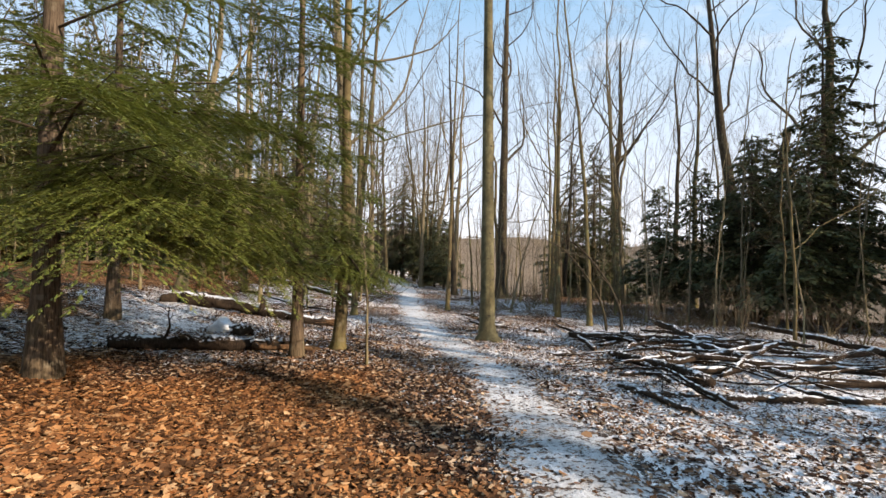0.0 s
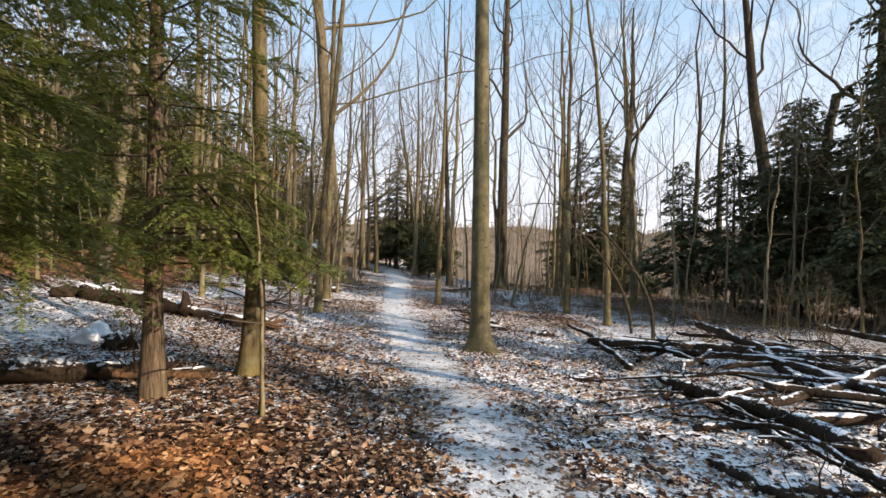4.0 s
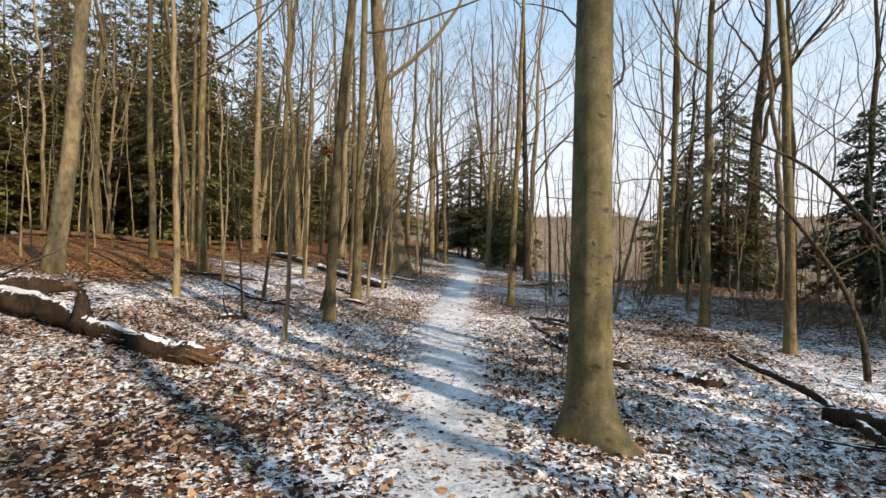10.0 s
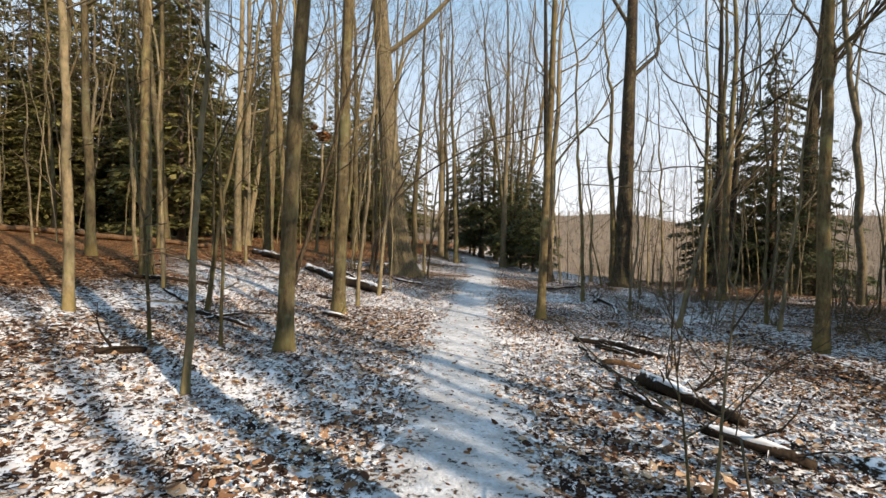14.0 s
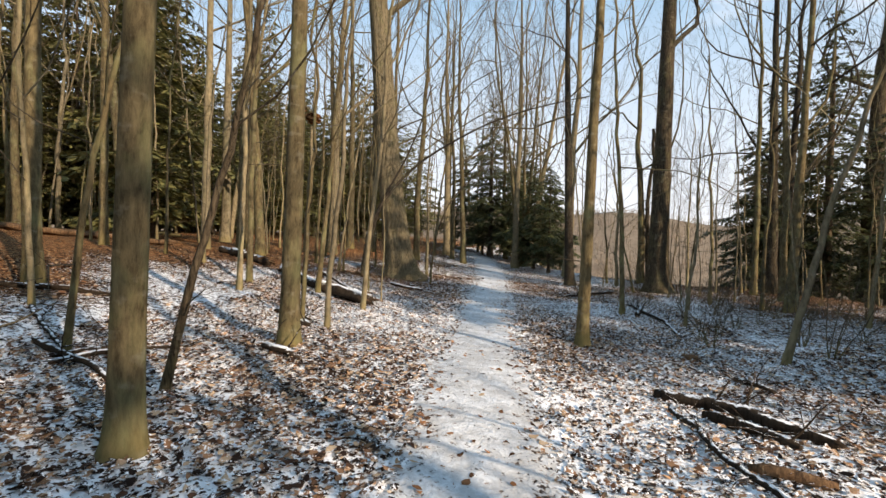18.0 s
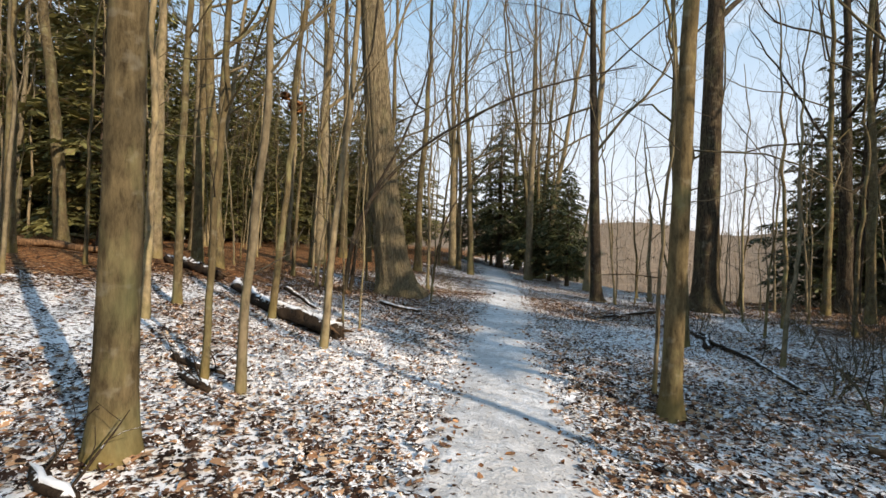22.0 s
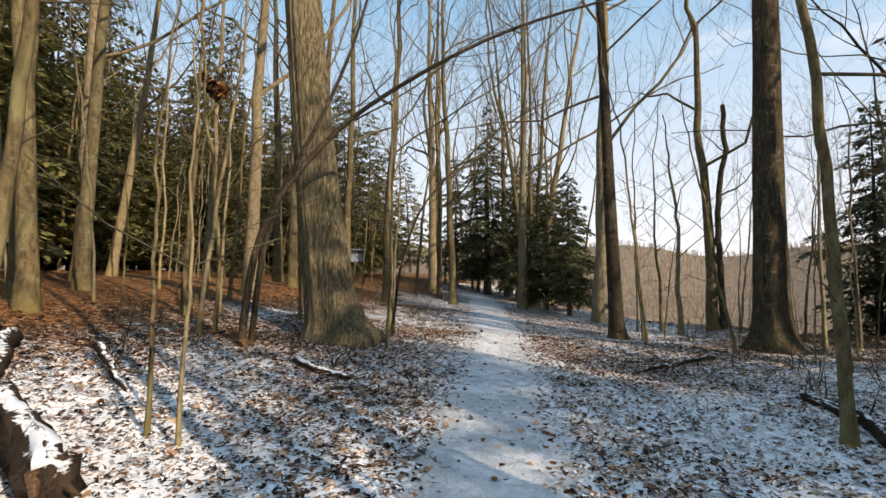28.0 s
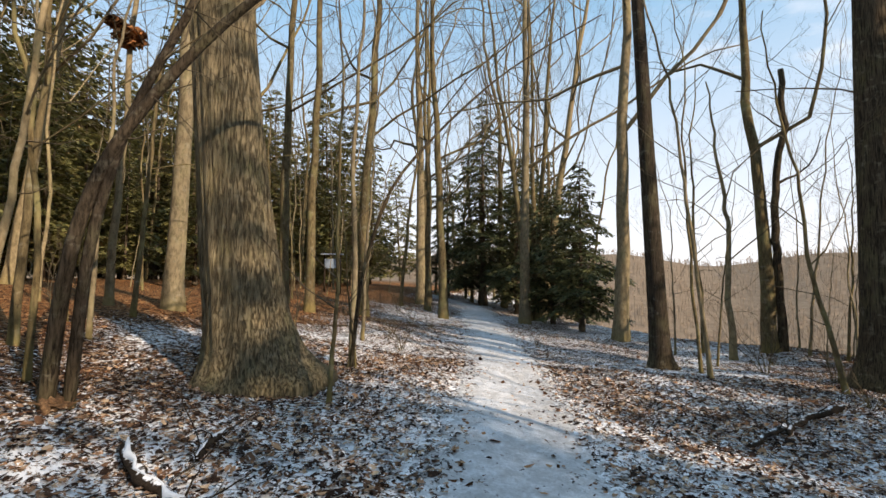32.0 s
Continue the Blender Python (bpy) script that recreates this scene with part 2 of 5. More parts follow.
def mat_beech():
    m = Nodes("smooth_beech_bark", 0.75, 0.25)
    p = m.coord()
    n1 = m.noise(m.coord(scale=(1, 1, 0.35)), 4, 5, 0.6)
    n2 = m.noise(m.coord(scale=(1, 1, 3.0)), 30, 4, 0.6)
    col = m.ramp(n1, [(0.3, (0.07, 0.06, 0.03)), (0.5, (0.14, 0.122, 0.066)), (0.75, (0.24, 0.215, 0.13))])
    col = m.mix(0.6, col, m.ramp(n2, [(0.3, (0.45, 0.42, 0.36)), (0.7, (1, 1, 1))]), "MULTIPLY")
    blot = m.noise(m.coord(scale=(1, 1, 0.7)), 9, 5, 0.7)
    col = m.mix(0.7, col, m.ramp(blot, [(0.32, (0.42, 0.42, 0.36)), (0.52, (0.95, 0.93, 0.85)), (0.7, (1.45, 1.38, 1.2))]), "MULTIPLY")
    spot = m.mix(0.25, m.coord(scale=(2.6, 2.6, 5.5)), m.noise(p, 9, 3))
    scar = m.span(m.cells(spot, 1.6, "Distance"), 0.12, 0.19)
    scar = m.math("MAXIMUM", scar, m.span(m.noise(m.coord(scale=(1, 1, 0.6)), 2.3, 2), 0.5, 0.44))
    col = m.mix(scar, (0.05, 0.038, 0.025), col)
    h = m.math("ADD", m.math("MULTIPLY", n2, 0.25), scar)
    return m.done(col, h, 0.5, 0.01)


def mat_deadwood():
    m = Nodes("dead_wood", 0.95, 0.06)
    g = m.noise(m.coord("Object", (1, 1, 0.1)), 40, 5, 0.7)
    b = m.noise(m.coord(), 4, 4)
    col = m.ramp(g, [(0.3, (0.01, 0.007, 0.005)), (0.7, (0.062, 0.044, 0.031))])
    col = m.mix(m.span(b, 0.5, 0.7, 0, 0.5), col, (0.095, 0.066, 0.043))
    top = m.math("ADD", m.up(), m.math("MULTIPLY", m.noise(m.coord(), 13, 4, 0.65), 1.7))
    col = m.mix(m.span(top, 1.73, 1.88), col, SNOW_TONE)   # thin snow caught on top
    return m.done(col, g, 0.8, 0.012)


def mat_rotten():
    m = Nodes("rotten_wood", 0.9, 0.15)
    g = m.noise(m.coord("Object", (1, 1, 0.15)), 30, 5, 0.7)
    col = m.ramp(g, [(0.3, (0.03, 0.018, 0.011)), (0.55, (0.15, 0.085, 0.044)), (0.8, (0.36, 0.24, 0.13))])
    return m.done(col, g, 0.9, 0.02)


def mat_snow():
    m = Nodes("fresh_snow", 0.65, 0.3)
    p = m.coord()
    n = m.noise(p, 18, 5, 0.6)
    return m.done(m.ramp(n, [(0.3, (0.7, 0.72, 0.76)), (0.7, (0.86, 0.87, 0.9))]), n, 0.5, 0.02)


def mat_needles(name, dark, light, back):
    m = Nodes(name, 0.6, 0.3)
    col = m.ramp(m.island(), [(0.0, dark), (0.6, light), (0.92, light), (1.0, back)])
    col = m.mix(m.span(m.noise(m.coord(), 1.2, 3), 0.35, 0.7, 0.0, 0.6), col, dark)
    m.done(col)
    tl = m.n.new("ShaderNodeBsdfTranslucent")
    m.l.new(col, tl.inputs[0])
    both = m.n.new("ShaderNodeMixShader")
    both.inputs[0].default_value = 0.28
    m.l.new(m.out.outputs[0], both.inputs[1])
    m.l.new(tl.outputs[0], both.inputs[2])
    m.l.new(both.outputs[0], m.n["Material Output"].inputs[0])
    return m.mat


def mat_plain_noise(name, a, b, scale=20, rough=0.8):
    m = Nodes(name, rough, 0.25)
    n = m.noise(m.coord(), scale, 4, 0.6)
    return m.done(m.ramp(n, [(0.3, a), (0.7, b)]), n, 0.4, 0.006)


GROUND, PATH, LEAF, ONE_LEAF = mat_ground(), mat_path(), mat_leaf(), mat_single_leaf()
BARK = mat_bark("grey_bark", (0.034, 0.026, 0.015), (0.205, 0.162, 0.09), 0.45, stretch=0.3, scale=17, bump=0.8, dist=0.014)
BARK_PALE = mat_bark("pale_bark", (0.08, 0.065, 0.042), (0.32, 0.262, 0.168), 0.25, stretch=0.4, scale=13, dist=0.008)
BARK_DARK = mat_bark("dark_bark", (0.024, 0.019, 0.014), (0.115, 0.09, 0.064), 0.2, ridges=True, dist=0.02)
BARK_RIDGED = mat_bark("ridged_bark", (0.095, 0.078, 0.052), (0.3, 0.25, 0.165), 0.3, stretch=0.12, ridges=True, bump=0.9, dist=0.04)
SCAR = mat_plain_noise("healed_scar", (0.035, 0.026, 0.017), (0.085, 0.065, 0.04), 60)
BEECH, DEAD, ROTTEN, SNOW = mat_beech(), mat_deadwood(), mat_rotten(), mat_snow()
TWIG = mat_bark("twig_bark", (0.042, 0.034, 0.026), (0.15, 0.122, 0.086), 0.1, bump=0.2)
CONIFER_BARK = mat_bark("conifer_bark", (0.05, 0.038, 0.028), (0.2, 0.15, 0.11), 0.15, ridges=True)
NEEDLES = mat_needles("hemlock_needles", (0.038, 0.05, 0.014), (0.29, 0.33, 0.068), (0.38, 0.29, 0.1))
NEEDLES_FAR = mat_needles("dark_needles", (0.03, 0.037, 0.018), (0.155, 0.165, 0.07), (0.23, 0.165, 0.085))
NEEDLES_PINE = mat_needles("pine_needles", (0.04, 0.045, 0.016), (0.27, 0.245, 0.085), (0.33, 0.225, 0.105))
# pale tan: distance haze is mixed into this wood colour
FARWOOD = mat_plain_noise("far_bare_wood", (0.24, 0.185, 0.135), (0.34, 0.265, 0.195), 0.3)


# ---- ground shape ----
AY = np.array([-60, -10, 0, 6, 12, 18, 24, 30, 36, 42, 48, 60, 400.0])
AZ = np.array([0.9, 0.5, 0.04, -0.24, -0.51, -0.76, -0.95, -1.13, -1.27, -1.35, -1.4, -1.4, -1.4])
BX = np.array([-200, -40, -20, -8, -2, 0, 5, 9, 16, 20, 26, 32, 200.0])
BY = np.array([400, 220, 150, 95, 75, 53, 44.5, 41, 32, 21, 2, -18, -400.0])
PY = np.array([-8, 0, 4.4, 6.6, 9.5, 14.4, 18, 23, 27, 32, 38, 44, 50, 57, 62, 66.0])
PX = np.array([0.95, 1.1, 1.13, 1.06, 0.65, -0.3, -0.87, -1.45, -1.9, -2.2, -2.65, -3.35, -4.3, -5.2, -7.6, -12.0])
PW = np.array([1.25, 1.25, 1.22, 1.2, 1.15, 1.3, 1.3, 1.35, 1.45, 1.6, 1.6, 1.6, 1.6, 1.55, 1.5, 1.5])
_rng = np.random.default_rng(7)
WAVES = [(_rng.uniform(0.25, 1.6), _rng.uniform(0, 2 * pi), _rng.uniform(0, 2 * pi)) for _ in range(14)]


def ground_z(x, y):
    """Height of the forest floor, for numbers or arrays."""
    x, y = np.asarray(x, float), np.asarray(y, float)
    base = np.interp(y, AY, AZ)
    mid = 0.0067 * np.clip(x, -10, 3.5) ** 2 - 0.047 * np.clip(x, -10, 3.5)
    side = mid + (1 - np.exp(-np.clip(-10 - x, 0, None) / 8)) * 1.2
    over = np.clip((y - np.interp(x, BX, BY)) * 0.75, 0, None)
    drop = 24 * (1 - np.exp(-over * 0.42 / 24)) * np.clip(over / 3, 0, 1)
    r = np.hypot(x, y - 20)
    k = np.clip((r - 130) / 330, 0, 1)
    ridge = k * k * (3 - 2 * k) * (46 + 5 * np.sin(np.arctan2(y, x) * 9) + 3 * np.sin(np.arctan2(y, x) * 23 + 1))
    z = base + side - drop + ridge * np.clip(over / 40, 0, 1)
    for f, a, ph in WAVES:
        z = z + 0.011 / f ** 0.6 * np.sin(f * (x * cos(a) + y * sin(a)) * 2 + ph)
    return z


def gz(x, y):
    return float(ground_z(x, y))


def snow_cover(x, y):
    """How much of the litter the snow hides, 0 to 1."""
    s = np.full(np.shape(x), 0.43)
    wx = x + 0.5 * np.sin(1.3 * y + 0.5) + 0.3 * np.sin(3.1 * y + 1.7 * x) + 0.2 * np.sin(5.3 * y - 2.9 * x)
    wy = y + 0.45 * np.sin(1.5 * x + 0.8) + 0.3 * np.sin(3.7 * x - 1.3 * y)
    far = x + 1.0 * np.sin(0.55 * y) + 0.5 * np.sin(1.7 * y + 0.9 * x) + 0.3 * np.sin(3.9 * y - 2.0 * x)
    d = np.abs(x - np.interp(y, PY, PX)) / (np.interp(y, PY, PW) * 0.5)
    s = s + 0.06 * np.exp(-np.clip(d - 0.8, 0, None) ** 2 / 0.2) * np.clip((y - 8) / 8, 0, 1)
    s = s - 0.55 * np.exp(-(np.clip(np.abs(wx + 3.0) - 1.8, 0, None) ** 2) / 1.2 - (np.clip(np.abs(wy - 2.6) - 2.6, 0, None) ** 2) / 2.5)
    s = s - 0.42 / (1 + np.exp(np.clip((far + 9.5) * 1.1, -30, 30)))
    s = s - 0.08 * np.clip((y - 33) / 6, 0, 1) + 0.09 * np.exp(-((x - 6) ** 2) / 8 - ((y - 10.5) ** 2) / 14)
    s = s + 0.02 * np.exp(-((x + 3.3) ** 2) / 5 - ((y - 21) ** 2) / 16)
    s = s - 0.07 * np.exp(-((x + 1.5) ** 2) / 4 - ((y - 9.0) ** 2) / 5)
    s = s + 0.03 / (1 + np.exp(-np.clip((x - 0.3) * 3, -30, 30))) + 0.03 * np.clip((y - 10) / 6, 0, 1)
    s = s + 0.07 * np.exp(-((x + 4.8) ** 2 + (y - 25.5) ** 2) / 7) + 0.05 * np.exp(-((x - 1) ** 2 + (y - 30.5) ** 2) / 6)
    s = s + 0.05 * np.sin(x * 0.9 + 1) * np.sin(y * 0.7) - 0.14 / (1 + np.exp(-np.clip((x - 7.5) * 1.2, -30, 30)))
    s = s - 0.11 * np.clip((y - 16) / 4, 0, 1) / (1 + np.exp(-np.clip((x - 4.2) * 2, -30, 30)))
    return s


# ---- mesh tools ----
class Build:
    """Gathers points and faces for one mesh."""

    def __init__(self):
        self.v, self.f = [], []

    def tube(self, pts, radii, sides=6, cap=False, wob=None):
        pts = np.asarray(pts, float)
        n = len(pts)
        d = np.gradient(pts, axis=0)
        d /= np.linalg.norm(d, axis=1)[:, None] + 1e-9
        ref = np.array([1.0, 0, 0]) if abs(d[:, 0]).mean() < 0.8 else np.array([0, 1.0, 0])
        u = np.cross(d, ref)
        u /= np.linalg.norm(u, axis=1)[:, None] + 1e-9
        w = np.cross(d, u)
        a = np.arange(sides) * 2 * pi / sides
        r = np.asarray(radii, float)[:, None] * (np.ones((n, sides)) if wob is None else wob)
        ring = pts[:, None] + r[..., None] * (np.cos(a)[None, :, None] * u[:, None] + np.sin(a)[None, :, None] * w[:, None])
        o = len(self.v)
        self.v.extend(map(tuple, ring.reshape(-1, 3)))
        f = self.f
        for i in range(n - 1):
            b = o + i * sides
            for j in range(sides):
                k = (j + 1) % sides
                f.append((b + j, b + k, b + sides + k, b + sides + j))
        if cap:
            f.append(tuple(range(o + sides - 1, o - 1, -1)))
            f.append(tuple(range(o + (n - 1) * sides, o + n * sides)))

    def mesh(self, name, material, smooth=True):
        me = bpy.data.meshes.new(name)
        me.from_pydata(self.v, [], self.f)
        me.materials.append(material)
        if smooth:
            me.polygons.foreach_set("use_smooth", [True] * len(me.polygons))
        me.update()
        return me


def part(name, builder, material, parent, label="", smooth=True, kind=""):
    """Links one mesh object under a thing or a part."""
    ob = new(name, builder.mesh(name, material, smooth))
    ob.parent = parent
    return tagged(ob, label, "", "", kind)


def raw_mesh(name, verts, quads, material, smooth=False):
    """A mesh from arrays of points and four-cornered faces."""
    me = bpy.data.meshes.new(name)
    nv, nf = len(verts), len(quads)
    me.vertices.add(nv)
    me.vertices.foreach_set("co", np.asarray(verts, np.float32).ravel())
    me.loops.add(nf * 4)
    me.loops.foreach_set("vertex_index", np.asarray(quads, np.int32).ravel())
    me.polygons.add(nf)
    me.polygons.foreach_set("loop_start", np.arange(nf, dtype=np.int32) * 4)
    me.polygons.foreach_set("use_smooth", np.full(nf, smooth))
    me.materials.append(material)
    me.update(calc_edges=True)
    return me


# ---- ground ----
def steps(marks):
    out = []
    for a, b, s in marks:
        out.extend(np.arange(a, b, s))
    out.append(marks[-1][1])
    return np.array(out)


def build_ground():
    xs = steps([(-700, -100, 40), (-100, -40, 6), (-40, -14, 1.3), (-14, 12, 0.22), (12, 40, 1.2), (40, 160, 6), (160, 760, 24)])
    ys = steps([(-300, -60, 40), (-60, -8, 3), (-8, 50, 0.24), (50, 80, 1.2), (80, 160, 5), (160, 760, 20)])
    gx, gy = np.meshgrid(xs, ys)
    z = ground_z(gx, gy)
    near = (np.abs(gx + 1) < 13) & (gy > -8) & (gy < 50)
    z = z + near * _rng.normal(0, 0.009, z.shape)
    v = np.stack([gx, gy, z], -1).reshape(-1, 3)
    nx, ny = len(xs), len(ys)
    i = (np.arange(ny - 1)[:, None] * nx + np.arange(nx - 1)[None]).ravel()
    q = np.stack([i, i + 1, i + nx + 1, i + nx], -1)
    me = raw_mesh("ground", v, q, GROUND, True)
    at = me.attributes.new("snow", "FLOAT", "POINT")
    at.data.foreach_set("value", snow_cover(gx, gy).ravel().astype(np.float32))
    over = np.clip(((gy - np.interp(gx, BX, BY)) - 1.5) / 6, 0, 1)
    far = np.clip((np.hypot(gx, gy - 20) - 60) / 25, 0, 1)
    at = me.attributes.new("woods", "FLOAT", "POINT")
    at.data.foreach_set("value", np.maximum(over, far).ravel().astype(np.float32))
    return tagged(new("ground", me), "forest floor of brown fallen leaves dusted with thin snow", "ground", "", "structure")


def build_path():
    ys = np.arange(-6, 64.5, 0.12)
    cx, w = np.interp(ys, PY, PX), np.interp(ys, PY, PW)
    cx = np.convolve(np.pad(cx, 12, "edge"), np.ones(25) / 25, "valid")
    us = np.linspace(-1, 1, 33)
    half = w[:, None] * 0.68
    x = cx[:, None] + us[None] * half
    y = np.repeat(ys[:, None], len(us), 1)
    edge = np.abs(us)[None] ** 3
    z = ground_z(x, y) + 0.045 - 0.075 * edge + _rng.normal(0, 0.022, x.shape) * (0.15 + edge) + _rng.normal(0, 0.003, x.shape)
    z = z - 0.02 * (1 - us[None] ** 2)
    nx, ny = len(us), len(ys)
    i = (np.arange(ny - 1)[:, None] * nx + np.arange(nx - 1)[None]).ravel()
    q = np.stack([i, i + 1, i + nx + 1, i + nx], -1)
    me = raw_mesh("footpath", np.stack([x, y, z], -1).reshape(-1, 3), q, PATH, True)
    me.attributes.new("edge", "FLOAT", "POINT").data.foreach_set("value", np.repeat(np.abs(us)[None] ** 2, ny, 0).ravel().astype(np.float32))
    return tagged(new("footpath", me), "trodden snow-covered footpath winding through the woods", "path", "", "structure")


ground = build_ground()
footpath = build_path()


# ---- bare trees ----
def unit(v):
    return v / (np.linalg.norm(v) + 1e-9)


def grow(out, fine, p, d, length, r, level, rg, up=0.25, spread=0.75):
    """One branch with its forks; thick wood goes to out, thin twigs to fine."""
    n = (11, 8, 5, 3, 3)[level]
    pts, q = [p], p
    d = unit(d)
    for _ in range(n - 1):
        d = unit(d + rg.normal(0, (0.2, 0.21, 0.24, 0.27, 0.3)[level], 3) + np.array([0, 0, up * 0.24]))
        q = q + d * (length / (n - 1))
        pts.append(q)
    tip = 0.25 if level < 3 else 0.5
    rad = np.linspace(r, r * tip, n)
    (out if r > 0.012 else fine).tube(pts, rad, 5 if r > 0.03 else 3)
    if level >= 4 or length < 0.35:
        return
    kids = (5, 4, 3, 2)[level]
    for i in range(kids):
        f = 0.3 + 0.7 * (i + rg.random() * 0.7) / kids
        k = min(int(f * (n - 1)), n - 2)
        g = f * (n - 1) - k
        base = pts[k] * (1 - g) + pts[k + 1] * g
        axis = unit(pts[k + 1] - pts[k])
        side = unit(np.cross(axis, rg.normal(0, 1, 3)))
        nd = axis * 0.75 + side * spread * rg.uniform(0.6, 1.2) + np.array([0, 0, up])
        rr = max(r * (1 - f * 0.75) * 0.5, 0.0025)
        grow(out, fine, base, nd, length * rg.uniform(0.35, 0.6) * (1.1 - 0.5 * f), rr, level + 1, rg, up, spread)


def trunk_line(h, lean, bow, rg, crook=0.02, n=16):
    z = np.linspace(0, 1, n) ** 1.25
    x = lean * z * h + bow * np.sin(np.clip(z * 3, 0, 1) * pi) * 0.5
    y = np.zeros(n)
    wx = np.cumsum(rg.normal(0, crook, n)) * z
    wy = np.cumsum(rg.normal(0, crook, n)) * z
    ph = rg.uniform(0, 2 * pi, 2)
    wave = min(crook, 0.12) * 0.22 * np.clip(z * h / 1.5, 0, 1)
    x = x + wave * np.sin(z * h * 1.9 + ph[0])
    y = y + wave * np.sin(z * h * 2.3 + ph[1])
    return np.stack([x + wx * h * 0.1, y + wy * h * 0.1, z * h], -1)


def bare_tree(x, y, dia, h, lean=0.0, bow=0.0, fork=0.4, limbs=5, seed=1, material=None, roots=0.0, detail=3, crook=0.1, lean_y=0.0, sides=0, knots=0, name="bare_tree", label="", sweep=0.0, top=0.12, up=0.42, spread=0.8, sink=0.08, scars=0):
    """A leafless tree: tapered trunk with root flare, limbs that fork, and fine twigs."""
    rg = np.random.default_rng(seed)
    material = material or BARK
    thing = new(name)
    line = trunk_line(h, lean, bow, rg, crook, 26 if sides or crook > 0.06 else 16)
    line[:, 1] += lean_y * line[:, 2]
    line[:, 0] += sweep * (1 - np.exp(-line[:, 2] / 2.5))
    line[0, 2] = -sink
    f = line[:, 2] / h
    rad = dia / 2 * (1 - (1 - top) * np.clip(f, 0, 1) ** 0.9)
    rad = rad * (1 + 0.24 * np.exp(-np.clip(line[:, 2], 0, None) / (0.55 * dia + 0.12)))
    ns = sides or (10 if dia > 0.12 else 6)
    a = np.arange(ns) * 2 * pi / ns
    wob = 1 + rg.normal(0, 0.02, (len(line), ns))
    lob = np.zeros(ns)
    for k in range(5):
        lob += np.clip(np.cos(a - rg.uniform(0, 2 * pi)), 0, 1) ** 6 * rg.uniform(0.3, 1)
    wob = wob + (roots + 0.07) * lob[None] * np.exp(-np.clip(line[:, 2], 0, None) / (0.5 * dia + 0.1))[:, None]
    tr = Build()
    if sides:
        zz = np.concatenate([np.linspace(-sink, 1.6, 22), np.linspace(1.75, h, 26)])
        cx, cy = np.interp(zz, line[:, 2], line[:, 0]), np.interp(zz, line[:, 2], line[:, 1])
        rr = np.interp(zz, line[:, 2], dia / 2 * (1 - (1 - top) * np.clip(f, 0, 1) ** 0.9))
        zc = np.clip(zz, 0, None)
        flare = 1 + 0.26 * np.exp(-zc / (0.4 * dia + 0.08)) + 0.1 * np.exp(-zc / (1.6 * dia))
        rr = rr * flare
        fine_w = 1 + 0.035 * np.sin(a * 9 + 1)[None] * np.sin(zz * 0.9)[:, None] + rg.normal(0, 0.008, (len(zz), ns))
        if ns > 40:
            fine_w = fine_w + 0.055 * np.abs(np.sin(a[None] * 13 + 1.3 * np.sin(a * 3)[None] + 0.5 * np.sin(zz * 0.7)[:, None] + 0.35 * np.sin(a[None] * 5 + zz[:, None] * 1.1)))
        fine_w = fine_w + (roots + 0.1) * lob[None] * np.exp(-zc / (0.32 * dia + 0.08))[:, None]
        tr.tube(np.stack([cx, cy, zz], -1), rr, ns, wob=fine_w)
    else:
        tr.tube(line, rad, ns, wob=wob)
    twigs = Build()
    for k in range(knots):
        zk, ak = rg.uniform(0.5, h * 0.4), rg.uniform(0, 2 * pi)
        c = np.array([np.interp(zk, line[:, 2], line[:, 0]), np.interp(zk, line[:, 2], line[:, 1]), zk])
        dv = np.array([cos(ak), sin(ak), 0.35])
        r0 = float(np.interp(zk, line[:, 2], rad))
        grow(twigs, twigs, c + dv * r0 * 0.8, dv, rg.uniform(0.3, 1.5), 0.011, 3, rg)
    stem = part("trunk", tr, material, thing)
    for k in range(scars):   # knots and old cuts healed into the bark
        cut = k % 3 > 0
        zk, ak = (rg.uniform(1.25, 1.85), rg.normal(-1.25, 0.35)) if cut else (rg.uniform(0.5, 3.6), rg.normal(-1.2, 0.7))
        w, t, tilt = (rg.uniform(0.012, 0.036), rg.uniform(0.003, 0.006), rg.normal(0, 0.8)) if cut else (rg.uniform(0.012, 0.03), rg.uniform(0.004, 0.009), rg.normal(0, 0.2))
        cz = np.interp(zk, zz, rr) + 0.001
        mark = Build()
        mark.v.append((np.interp(zk, zz, cx) + cos(ak) * (cz + 0.006), np.interp(zk, zz, cy) + sin(ak) * (cz + 0.006), zk))
        for q in range(10):
            u, v = w * cos(q * pi / 5), t * sin(q * pi / 5) * rg.uniform(0.7, 1.3)
            du, dv = u * cos(tilt) - v * sin(tilt), u * sin(tilt) + v * cos(tilt)
            rq, aq = np.interp(zk + dv, zz, rr) * 1.0 + 0.001, ak + du / cz
            mark.v.append((np.interp(zk + dv, zz, cx) + cos(aq) * rq, np.interp(zk + dv, zz, cy) + sin(aq) * rq, zk + dv))
        mark.f = [(0, q + 1, (q + 1) % 10 + 1) for q in range(10)]
        part("scar", mark, SCAR, stem, "dark healed scar")
    for k in range(limbs):
        fl = fork + (0.95 - fork) * (k + 0.3 * rg.random()) / max(limbs, 1)
        zk = fl * h
        c = np.array([np.interp(zk, line[:, 2], line[:, 0]), np.interp(zk, line[:, 2], line[:, 1]), zk])
        ak = k * 2.4 + rg.uniform(-0.5, 0.5)
        r0 = float(np.interp(zk, line[:, 2], rad)) * rg.uniform(0.28, 0.5)
        limb, spray = Build(), Build()
        dv = np.array([cos(ak), sin(ak), rg.uniform(0.35, 1.1)])
